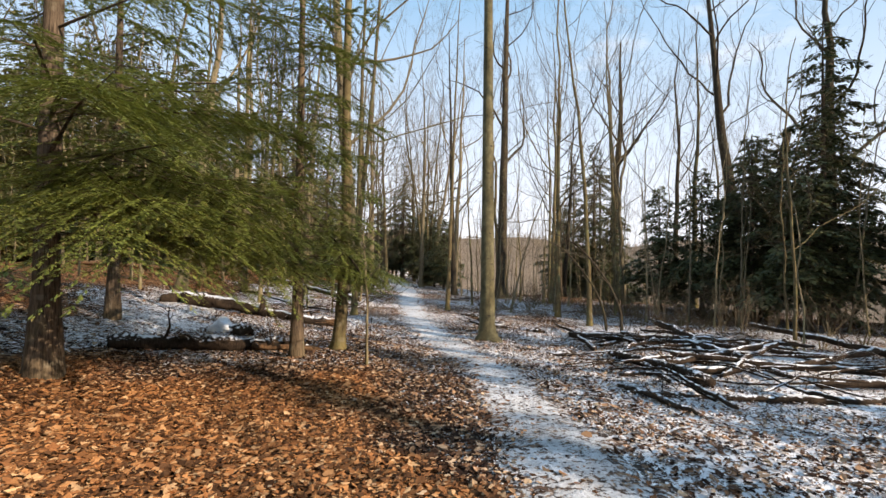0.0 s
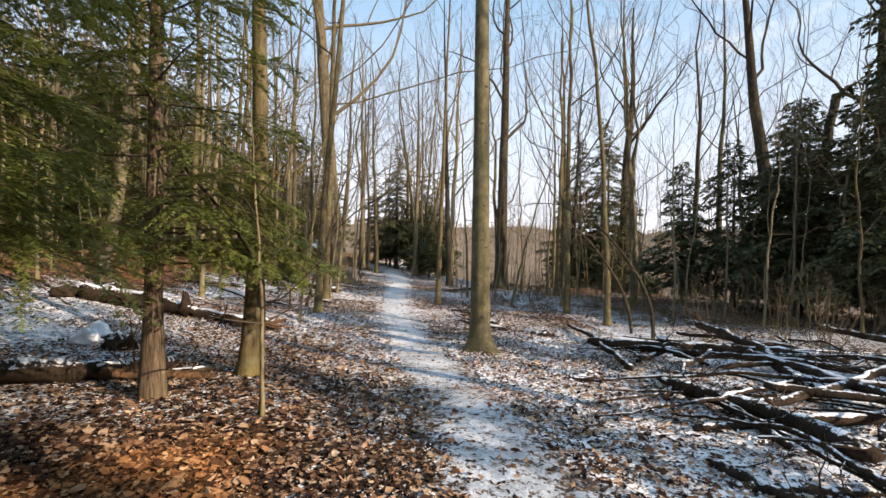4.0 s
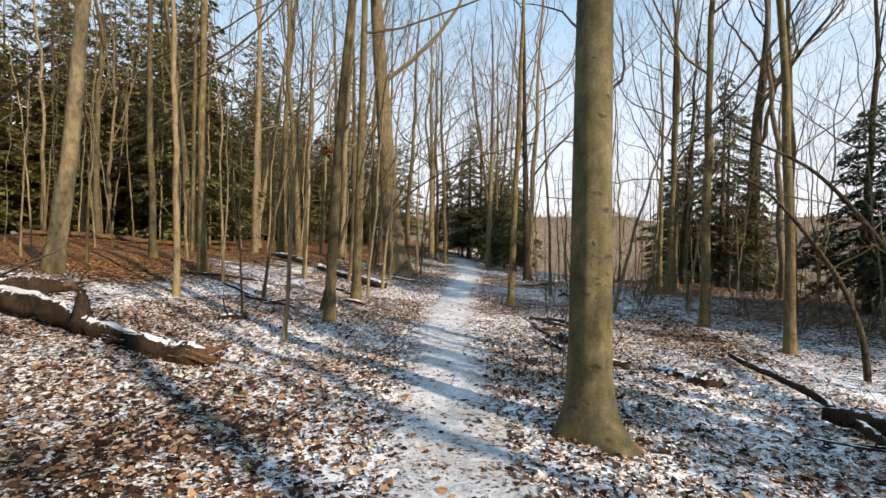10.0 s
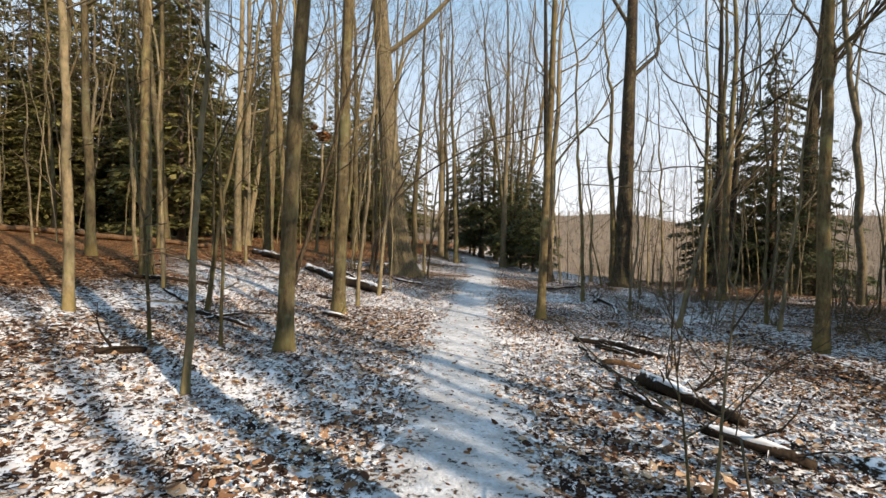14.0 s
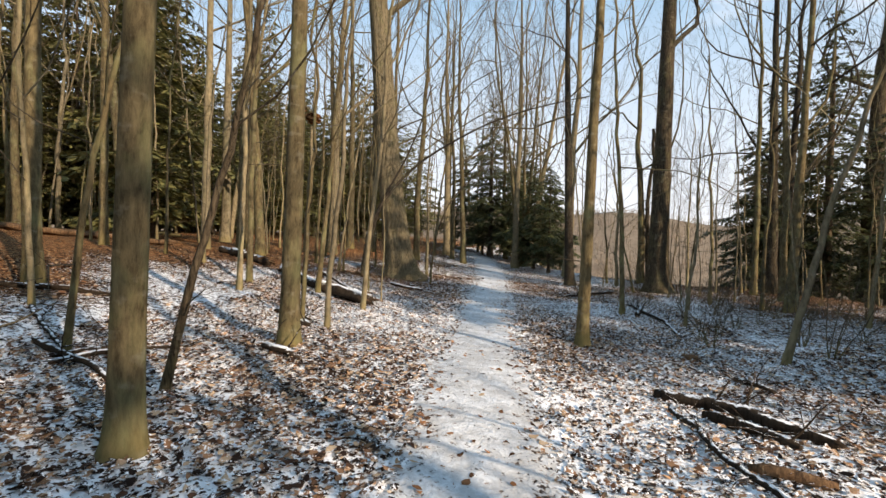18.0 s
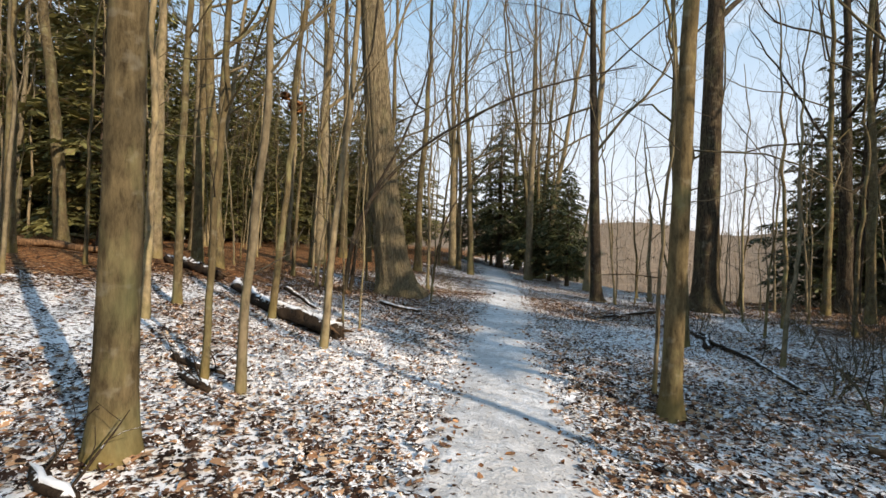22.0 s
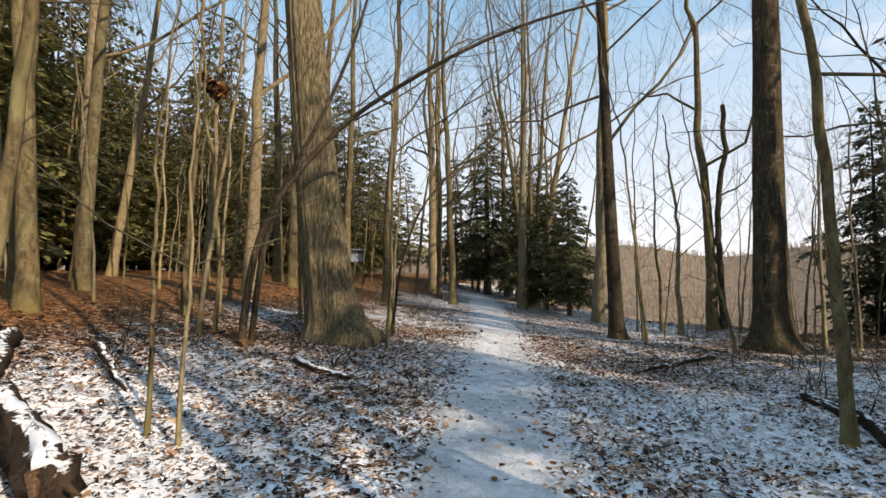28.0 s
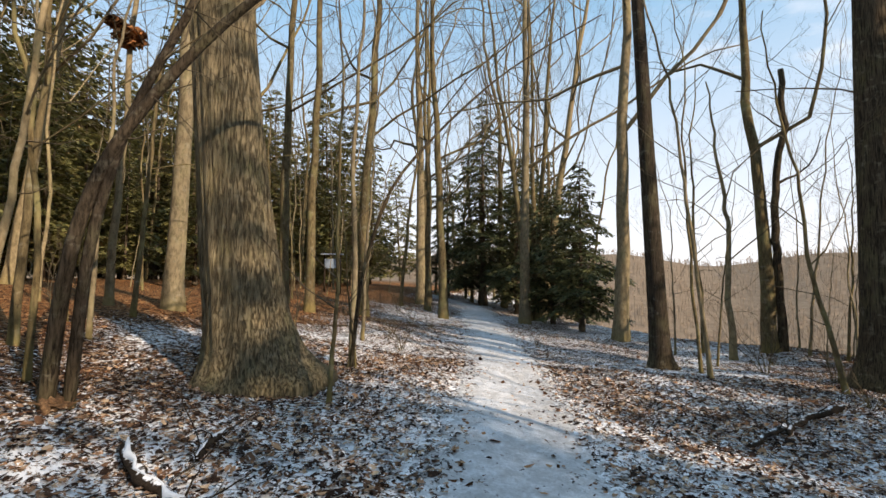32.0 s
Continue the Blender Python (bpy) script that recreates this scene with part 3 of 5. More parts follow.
        grow(limb, spray, c, dv, (h - zk) * rg.uniform(0.55, 0.8) + h * 0.06, max(r0, 0.008), 4 - detail if detail < 4 else 0, rg, up, spread)
        if limb.f:
            bough = part("limb", limb, material, thing)
            if spray.f:
                part("twig_spray", spray, TWIG, bough, kind="stuff")
        elif spray.f:
            part("limb", spray, TWIG, thing)
    if twigs.f:
        part("twig_spray", twigs, TWIG, thing, kind="stuff")
    thing.matrix_world = pose(x, y, gz(x, y))
    return tagged(thing, label or "leafless grey-brown tree standing in snowy leaf litter", "tree", "bare forest trees")


# x, y, diameter, height, lean, bow, fork, limbs
TALL_A = [
    (-3.28, 17.9, 0.225, 20, 0.06, -0.12, 0.34, 6), (-3.88, 21.15, 0.265, 20, 0.02, 0.05, 0.34, 6), (0.26, 24.3, 0.225, 17, 0.022, 0.0, 0.36, 6),
    (-9.6, 17.6, 0.38, 17, 0.16, 0.1, 0.4, 5), (-9.0, 21.8, 0.29, 20, -0.03, 0.0, 0.3, 6), (-11.3, 22.5, 0.24, 18, -0.01, 0, 0.35, 5),
    (-12.8, 31.0, 0.35, 21, 0.017, 0, 0.35, 5), (-13.6, 27.5, 0.26, 18, 0.01, 0, 0.3, 5), (-11.4, 31.1, 0.32, 20, 0.02, 0, 0.35, 5),
    (-12.9, 33.8, 0.38, 21, 0.02, 0, 0.35, 5), (1.1, 44.9, 0.52, 24, 0.02, 0.1, 0.3, 7),
]
TALL_B = [
    (-9.1, 42.0, 0.33, 20, 0.03, 0, 0.3, 5), (-10.5, 42.9, 0.38, 22, 0.01, 0, 0.3, 6), (-8.1, 44.3, 0.42, 22, 0.01, 0, 0.3, 6), (-8.0, 54.0, 0.6, 24, -0.01, 0, 0.28, 7),
    (-11.8, 42.6, 0.45, 22, 0.02, 0, 0.3, 6), (-14.0, 45.3, 0.5, 22, -0.02, 0, 0.3, 6), (-17.9, 39.6, 0.36, 20, 0.19, 0, 0.3, 5), (-15.9, 36.5, 0.5, 22, 0.01, 0, 0.32, 6),
    (-2.2, 49.2, 0.5, 23, 0.011, 0, 0.28, 7), (-1.4, 52.5, 0.5, 23, 0.15, 0, 0.3, 6), (-9.7, 63, 0.6, 24, 0.01, 0, 0.25, 7),
]
TALL_C = [
    (9.3, 38.2, 0.5, 18, 0.0, 0, 0.22, 7), (9.7, 38.5, 0.4, 17, 0.06, 0, 0.25, 6), (5.2, 21.65, 0.24, 17, 0.015, 0, 0.3, 6), (5.8, 18.9, 0.21, 16, 0.008, 0, 0.35, 5),
    (7.3, 32.2, 0.3, 18, 0.0, 0, 0.3, 6), (9.4, 25.9, 0.25, 17, -0.01, 0, 0.3, 5), (14.6, 41.0, 1.05, 24, 0.0, 0, 0.42, 7), (17.5, 27.8, 0.85, 22, -0.11, 0, 0.5, 5),
    (20.5, 25.6, 0.9, 24, 0.01, 0, 0.4, 6), (16.4, 34.0, 0.45, 20, 0.0, 0, 0.3, 6), (22.5, 38.0, 0.5, 21, -0.02, 0, 0.3, 6),
]
TALL_D = [
    (8.6, 35.6, 0.28, 19, 0.0, 0, 0.3, 5), (8.3, 37.4, 0.26, 18, 0.01, 0, 0.3, 5), (16.0, 30.5, 0.4, 19, 0.0, 0, 0.35, 5), (-11.0, 38.2, 0.5, 21, 0.03, 0, 0.3, 6),
    (-10.0, 30.2, 0.33, 19, -0.02, 0, 0.3, 5), (-5.6, 47.5, 0.4, 22, 0.0, 0, 0.3, 6), (-7.0, 51.0, 0.35, 21, 0.02, 0, 0.3, 5),
    (-2.0, 51.2, 0.34, 22, -0.09, 0, 0.3, 6), (-1.7, 52.0, 0.36, 22, 0.07, 0, 0.3, 6), (-1.75, 51.6, 0.3, 22, 0.02, 0, 0.32, 6),
]
TALL = TALL_A + TALL_B + TALL_C + TALL_D
for i, (x, y, d, h, le, bo, fo, nl) in enumerate(TALL):
    mat = BARK_PALE if i in (3, 6, 10, 14, 17, 18, 19, 20, 36) else BARK_DARK if i in (22, 23, 28, 29, 30, 31) else BARK
    lab = {3: "pale sunlit leaning bare tree among thin saplings", 29: "thick dark tree trunk leaning over evergreens", 22: "dark twin-stemmed bare tree at the brink of the valley",
           20: "pale bare tree leaning sideways beside evergreens"}.get(i, "")
    bare_tree(x, y, d, h, le, bo, fo, nl + (3 if x > 4 else 1), seed=100 + i, material=mat, crook=0.012 if i < 3 else 0.06, knots=3 if y < 30 else 0, detail=4, label=lab, sides=18 if i < 3 else 0, roots=0.15 if i < 3 else 0.0, up=0.55 if x > -3 else 0.42, spread=0.62 if x > -3 else 0.8)

# unseen trees added on the sunny side beyond the brush, to mottle the sunlight
bare_tree(13.0, 2.2, 0.4, 20, 0.0, 0.0, 0.3, 8, seed=190)
bare_tree(17.5, 1.5, 0.4, 21, 0.03, 0.0, 0.3, 8, seed=191)
bare_tree(14.7, 5.7, 0.4, 20, -0.02, 0.0, 0.25, 9, seed=192)
bare_tree(19.0, 3.6, 0.45, 22, 0.0, 0.0, 0.3, 9, seed=193)

# the trees that the path passes closely
bare_tree(1.25, 13.24, 0.405, 22, -0.008, 0.0, 0.42, 6, seed=11, material=BEECH, roots=0.62, sides=28, crook=0.008, scars=36, label="smooth-barked beech beside the path, trunk scarred and knotted")
bare_tree(-2.13, 9.88, 0.26, 15, 0.015, 0.16, 0.36, 6, seed=12, sides=16, roots=0.15, knots=10, crook=0.03, label="slim bare tree with a curved foot in brown leaves")
bare_tree(-5.85, 33.55, 1.0, 27, -0.08, 0.0, 0.36, 8, seed=13, material=BARK_RIDGED, sink=0.3, roots=0.45, sweep=-0.33, sides=128, crook=0.008, top=0.3, label="massive old tree with deeply ridged bark and flared roots")
bare_tree(4.6, 37.7, 0.85, 25, 0.012, 0.0, 0.4, 7, seed=14, material=BARK_DARK, roots=0.35, sides=32, crook=0.008, top=0.3, label="thick dark-barked tree with spreading roots at the brink")
bare_tree(0.95, 39.3, 0.46, 22, -0.033, 0.0, 0.4, 6, seed=15, material=BARK_DARK, roots=0.25, sides=20, crook=0.008, label="dark straight bare tree beside the valley edge")
bare_tree(4.95, 43.0, 0.42, 19, -0.05, 0.0, 0.3, 6, seed=16, material=BARK, label="bare forked tree on the valley brink")
bare_tree(5.3, 43.05, 0.26, 8.2, 0.02, 0.0, 0.6, 2, seed=17, material=BARK_DARK, top=0.6, label="broken dead stem beside a living tree")
bare_tree(16.5, 24.6, 0.5, 9.5, 0.04, 0.0, 0.6, 2, seed=18, material=BARK_DARK, top=0.7, label="broken dark snag among evergreens")

# saplings: x, y, diameter, height, lean
THIN_A = [
    (-3.27, 15.97, 0.08, 6, 0.09), (-4.86, 17.3, 0.05, 4.5, 0.0), (-4.08, 22.78, 0.1, 9, 0.07), (-4.65, 22.97, 0.085, 8.5, 0.09), (-7.06, 24.7, 0.13, 12, 0.05),
    (-7.8, 26.2, 0.16, 14, 0.02), (-9.9, 27.2, 0.1, 10, 0.03), (-6.16, 26.7, 0.14, 12, 0.095), (-4.3, 25.05, 0.12, 11, 0.095), (-5.0, 27.3, 0.05, 5, 0.04),
    (-4.6, 27.2, 0.045, 4.5, 0.0), (-9.3, 33.0, 0.13, 11, 0.03), (-7.6, 31.3, 0.1, 8, 0.12), (-7.46, 34.9, 0.08, 8, 0.0), (-5.56, 36.5, 0.13, 11, 0.0),
    (-7.65, 31.85, 0.085, 8, 0.04), (-9.1, 34.0, 0.09, 9, 0.05), (-10.5, 36.4, 0.12, 10, 0.07),
]
THIN_B = [
    (-12.0, 37.3, 0.2, 15, 0.03), (-4.62, 33.15, 0.065, 6, 0.06), (-5.15, 35.2, 0.05, 4, 0.15), (-5.05, 35.3, 0.04, 3.5, -0.08), (-6.2, 38.9, 0.1, 9, 0.05),
    (-8.4, 51.0, 0.2, 15, 0.02), (3.37, 23.76, 0.12, 8, 0.19), (5.48, 33.8, 0.13, 10, 0.0), (3.2, 28.55, 0.09, 7, 0.09),
    (7.0, 33.4, 0.13, 10, 0.0), (0.27, 25.15, 0.06, 7, 0.02), (1.83, 29.65, 0.15, 13, -0.02), (5.8, 37.6, 0.11, 9, -0.05), (3.5, 37.1, 0.1, 7, -0.21),
    (3.55, 42.0, 0.2, 8, -0.02), (3.2, 43.2, 0.13, 9, -0.04), (1.49, 37.8, 0.1, 10, -0.06),
]
THIN_C = [
    (1.55, 38.5, 0.08, 9, -0.05), (13.6, 19.5, 0.14, 11, 0.09), (9.0, 12.25, 0.1, 8, -0.03), (-1.25, 8.05, 0.045, 3.2, -0.01), (-4.04, 17.6, 0.05, 5, 0.03),
    (-6.8, 17.9, 0.15, 13, 0.0), (-10.5, 19.3, 0.08, 8, 0.0), (-7.5, 20.6, 0.09, 8, -0.03), (-5.75, 19.6, 0.09, 8, 0.13), (-3.98, 19.04, 0.085, 7, 0.31),
    (-11.5, 27.6, 0.1, 9, 0.04), (1.14, 15.04, 0.025, 2.0, 0.08), (1.05, 15.2, 0.02, 1.6, -0.04), (5.5, 23.8, 0.09, 8, 0.1), (6.2, 26.0, 0.1, 9, -0.04),
    (7.6, 29.0, 0.1, 9, 0.06), (4.2, 31.8, 0.07, 6, 0.05), (6.3, 29.5, 0.07, 6, -0.08),
]
THIN_D = [
    (8.1, 22.5, 0.08, 7, 0.1), (6.9, 35.5, 0.07, 6, 0.05), (4.8, 34.8, 0.05, 5, -0.05), (9.9, 17.5, 0.08, 7, 0.05), (11.5, 16.0, 0.09, 8, -0.06),
    (10.4, 20.3, 0.1, 9, 0.02), (2.7, 40.8, 0.06, 5, 0.1), (2.2, 42.6, 0.07, 6, 0.0), (6.6, 40.2, 0.09, 7, 0.06), (7.4, 39.0, 0.1, 8, -0.03), (6.1, 41.5, 0.08, 6, 0.1),
]
THIN = THIN_A + THIN_B + THIN_C + THIN_D
for i, (x, y, d, h, le) in enumerate(THIN):
    small = d < 0.03
    bare_tree(x, y, d, h, le, 0, 0.32 if not small else 0.25, 6 if d > 0.07 else 5, seed=300 + i, material=BARK_DARK if le > 0.3 else BARK_PALE if i % 2 == 0 else BARK, detail=3 if d > 0.05 else 2, crook=0.075,
              knots=2, name="sapling", label="thin leafless sapling among fallen leaves", up=0.35, spread=0.6, top=0.2, sink=0.04)


def arching(points, r0, r1, seed, label, extra=8):
    """A bent sapling that arches over, with its side twigs."""
    rg = np.random.default_rng(seed)
    pts = np.array(points, float)
    t = np.linspace(0, 1, len(pts))
    tt = np.linspace(0, 1, 26)
    line = np.stack([np.interp(tt, t, pts[:, k]) for k in range(3)], -1)
    for _ in range(3):
        line[1:-1] = (line[:-2] + line[1:-1] * 2 + line[2:]) / 4
    o = line[0].copy()
    o[2] = gz(o[0], o[1])
    line = line - o
    line[0, 2] = -0.05
    thing = new("arching_sapling")
    tr, tw = Build(), Build()
    tr.tube(line, np.linspace(r0, r1, 26), 8)
    for k in range(extra):
        i = rg.integers(9, 25)
        dv = unit(line[min(i + 1, 25)] - line[i - 1]) * 0.5 + rg.normal(0, 0.6, 3)
        grow(tw, tw, line[i], dv, rg.uniform(0.6, 1.7), 0.01, 2, rg)
    part("trunk", tr, BARK_DARK, thing)
    part("twig_spray", tw, TWIG, thing, kind="stuff")
    thing.matrix_world = Matrix.Translation(o)
    return tagged(thing, label, "tree", "bare forest trees")


arching([(5.64, 16.5, -0.8), (5.55, 16.5, -0.1), (5.2, 16.45, 0.7), (4.6, 16.4, 1.5), (4.1, 16.3, 2.0), (3.5, 16.2, 2.3)], 0.05, 0.012, 41, "bent thin sapling arching over the brush")
arching([(5.83, 15.6, -0.78), (5.8, 15.6, 0.0), (5.4, 15.6, 0.9), (4.75, 15.5, 1.7), (4.2, 15.4, 2.2), (3.3, 15.3, 2.6)], 0.055, 0.012, 42, "bent thin sapling arching over the brush")
arching([(-6.7, 31.25, -0.6), (-6.5, 31.2, 0.94), (-6.1, 31.2, 1.95), (-5.3, 31.35, 2.95), (-4.5, 31.5, 3.7), (-2.5, 31.9, 4.9), (-0.75, 32.2, 5.5), (1.2, 32.5, 5.9)], 0.075, 0.015, 43, "long bent sapling arching over the path", 14)
arching([(-6.6, 31.4, -0.6), (-6.35, 31.3, 1.1), (-5.9, 31.25, 2.3), (-5.2, 31.3, 3.5), (-4.7, 31.4, 4.7), (-4.3, 31.5, 6.2)], 0.06, 0.02, 44, "leaning sapling beside the great ridged trunk", 10)
arching([(-5.1, 35.2, -0.8), (-4.9, 35.1, 0.8), (-4.37, 35.0, 2.3), (-3.4, 35.2, 3.4), (-2.4, 35.35, 4.3), (-0.8, 35.5, 5.2)], 0.04, 0.01, 45, "thin bent sapling arching towards the path", 8)
arching([(-1.27, 8.07, -0.3), (-1.26, 8.06, 0.5), (-1.24, 8.05, 1.15), (-1.5, 8.2, 1.5), (-2.0, 8.35, 2.05), (-2.4, 8.5, 2.4), (-2.7, 8.7, 3.2)], 0.022, 0.012, 46, "thin forked sapling bending towards a hemlock", 5)


# ---- evergreens ----
def evergreen(x, y, h, radius, seed, low=0.06, dia=0.25, boughs=70, gap=0.3, blade=0.2, thin=0.22, fill=0.17, material=None, droop=0.3, label="", power=0.6, lean=0.0, bias=(0.0, 0.0), ragged=0.35, rise=0.18, reach=0, reach_z=(1.9, 3.9), reach_a=(-0.8, 0.35), reach_droop=0.3, flat=1.0):
    """A hemlock: tapered trunk and drooping boughs whose side twigs carry flat rows of needles, with gaps between the tiers."""
    rg = np.random.default_rng(seed)
    material = material or NEEDLES_FAR
    thing = new("evergreen_tree")
    tr, wood = Build(), Build()
    zz = np.linspace(-0.08, h, 12)
    tr.tube(np.stack([lean * zz, zz * 0, zz], -1), dia / 2 * (1 - 0.93 * np.clip(zz / h, 0, 1)) * (1 + 0.5 * np.exp(-np.clip(zz, 0, None) / 0.25)), 9)
    V = []
    upv = np.array([0, 0, 1.0])
    for b in range(boughs + reach):
        f = low + (1 - low) * ((b % boughs + rg.random()) / boughs) ** 1.2
        zb = f * h
        az = b * 2.399 + rg.uniform(-0.5, 0.5)
        ln = radius * ((1 - f) ** power * rg.uniform(1 - ragged, 1 + 0.3 * ragged) + 0.03) * (1 + bias[1] * cos(az - bias[0]))
        if f < low + 0.1:
            ln *= rg.uniform(0.5, 1.0)
        if b >= boughs:   # long low boughs towards the light
            zb, az, ln = rg.uniform(*reach_z), bias[0] + rg.uniform(*reach_a), rg.uniform(0.7, 1.05) * radius
        out, side = np.array([cos(az), sin(az), 0]), np.array([-sin(az), cos(az), 0])
        s = np.linspace(0, 1, 5)
        dr = (droop if b < boughs else reach_droop) * rg.uniform(0.5, 1.5)
        line = np.array([lean * zb, 0, zb]) + out * (s * ln)[:, None] + upv * ((rise * s - dr * s ** 2) * ln)[:, None]
        wood.tube(line[[0, 2, 4]], np.array([0.006 + 0.006 * ln, 0.005 + 0.003 * ln, 0.003]), 3)
        # side twigs, then needles along them
        m = max(3, int(ln * 0.9 / gap)) * 2
        u = np.concatenate([np.linspace(0.22, 0.97, m) + rg.uniform(-0.03, 0.03, m), [0.8]])
        sg = np.where(np.arange(m + 1) % 2, 1.0, -1.0) * rg.uniform(0.75, 1.25, m + 1)
        sg[-1] = 0.0
        tl = ln * (0.42 * np.sin(np.clip(u, 0, 1) * 2.5 + 0.35)) * rg.uniform(0.5, 1.1, m + 1) + 0.05
        tl[-1] = 0.26 * ln
        base = np.stack([np.interp(u, s, line[:, k]) for k in range(3)], -1)
        td = out[None] * np.cos(sg * 0.95)[:, None] + side[None] * np.sin(sg * 0.95)[:, None] + upv * (rg.uniform(-0.4, 0.05, m + 1) - dr * 0.8 * u)[:, None]
        td /= np.linalg.norm(td, axis=1)[:, None]
        cnt = np.maximum(2, (tl / (blade * fill)).astype(int))
        idx = np.repeat(np.arange(m + 1), cnt)
        w = rg.random(len(idx))
        tw = td[idx]
        c = base[idx] + tw * (tl[idx] * w)[:, None] - upv * (0.16 * tl[idx] * w ** 2)[:, None] + rg.normal(0, 0.012 * flat, (len(idx), 3))
        across = np.cross(tw, upv)
        across /= np.linalg.norm(across, axis=1)[:, None] + 1e-9
        sgn = rg.choice([-1.0, 1.0], len(idx))
        fan = rg.uniform(0.35, 1.05, len(idx))
        d = tw * np.cos(fan)[:, None] + across * (sgn * np.sin(fan))[:, None] + upv * (flat * rg.uniform(-0.35, 0.15, len(idx)))[:, None]
        d /= np.linalg.norm(d, axis=1)[:, None]
        q = np.cross(d, upv + rg.normal(0, 0.3 * flat + 0.05, d.shape))
        q /= np.linalg.norm(q, axis=1)[:, None] + 1e-9
        L = blade * rg.uniform(0.55, 1.25, len(idx))[:, None]
        W = L * thin * 0.5 * rg.uniform(0.7, 1.3, len(idx))[:, None]
        V.append(np.stack([c, c + d * L * 0.5 + q * W, c + d * L, c + d * L * 0.5 - q * W], 1).reshape(-1, 3))
    part("trunk", tr, CONIFER_BARK, thing)
    part("bough_wood", wood, CONIFER_BARK, thing, kind="stuff")
    v = np.concatenate(V)
    crown = new("crown", raw_mesh("crown", v, np.arange(len(v)).reshape(-1, 4), material))
    crown.parent = thing
    thing.matrix_world = pose(x, y, gz(x, y))
    return tagged(thing, label or "dark green evergreen tree with drooping needled boughs", "tree", "evergreen trees")


evergreen(-2.55, 8.45, 11, 1.9, 61, reach=14, reach_z=(1.4, 2.5), reach_a=(0.8, 2.6), power=0.48, low=0.125, dia=0.2, droop=0.24, boughs=102, gap=0.12, blade=0.055, fill=0.09, thin=0.29, flat=0.45, material=NEEDLES, label="green hemlock with low drooping boughs beside the path", bias=(-1.1, 0.1))
evergreen(-4.75, 5.75, 13, 3.5, 62, droop=0.2, low=0.12, dia=0.3, boughs=46, reach=30, reach_z=(1.6, 3.3), reach_a=(-0.8, 0.6), reach_droop=0.27, gap=0.12, blade=0.05, fill=0.11, power=0.5, thin=0.24, flat=0.35, material=NEEDLES, label="dark-trunked hemlock with sunlit low boughs", bias=(-0.05, 0.25))
evergreen(-7.2, 10.5, 12, 3.0, 63, low=0.1, dia=0.25, boughs=80, gap=0.25, blade=0.16, material=NEEDLES)
# evergreens along the brink and beyond the bend of the path; also unseen shade casters
# x, y, height, reach of the boughs
EVERGREENS_A = [
    # (20, 18) stands out of view, made tall to cast shade
    (13.2, 17.3, 7, 2.3), (15.5, 19.5, 12.5, 3.2), (18.0, 22.0, 10.5, 3.3), (13.4, 24.8, 7.5, 2.6), (12.2, 27.0, 7, 2.2), (15.4, 23.9, 9, 2.8), (20.0, 18.0, 18, 3.4), (17.5, 15.5, 9, 2.6),
    (11.6, 42.6, 13.5, 3.0), (13.0, 41.3, 15, 3.0), (10.7, 43.6, 10, 2.6), (13.8, 38.5, 9, 2.4), (10.2, 40.6, 7.5, 2.1), (20.5, 43.0, 6, 2.2), (0.1, 47.6, 7, 2.1), (-0.9, 50.5, 6.5, 2.1), (-5.0, 60.0, 14.8, 3.4),
    # (16, 5) and (18.7, 14.1) are unseen, added to shade the ground
    (-1.6, 57.5, 9, 2.6), (-5.4, 62.5, 12, 3.2), (-2.2, 63, 12, 3.0), (0.6, 54.5, 8, 2.3), (-8.6, 67, 12, 3.2), (16.0, 5.0, 15, 1.5), (18.7, 14.1, 20, 3.0),
]
EVERGREENS_B = [
    # unseen shade trees: (15, -0.7), (21.7, 15.1) and (17, -5.8)
    (-2.6, 55.0, 9, 2.4), (-0.6, 60.0, 11, 2.8), (14.2, 22.0, 8.5, 2.8), (17.2, 25.4, 9.5, 3.0), (15.0, -0.7, 13, 1.7), (21.7, 15.1, 21, 3.2), (17.0, -5.8, 19, 1.4), (14.6, 44.6, 16, 3.2),
]
for i, (x, y, h, r) in enumerate(EVERGREENS_A + EVERGREENS_B):
    evergreen(x, y, h, r, 700 + i, low=0.12, dia=0.03 * h, boughs=100, gap=0.22, blade=0.25, thin=0.36, power=0.6, ragged=0.75, fill=0.13, droop=0.42, rise=0.22)


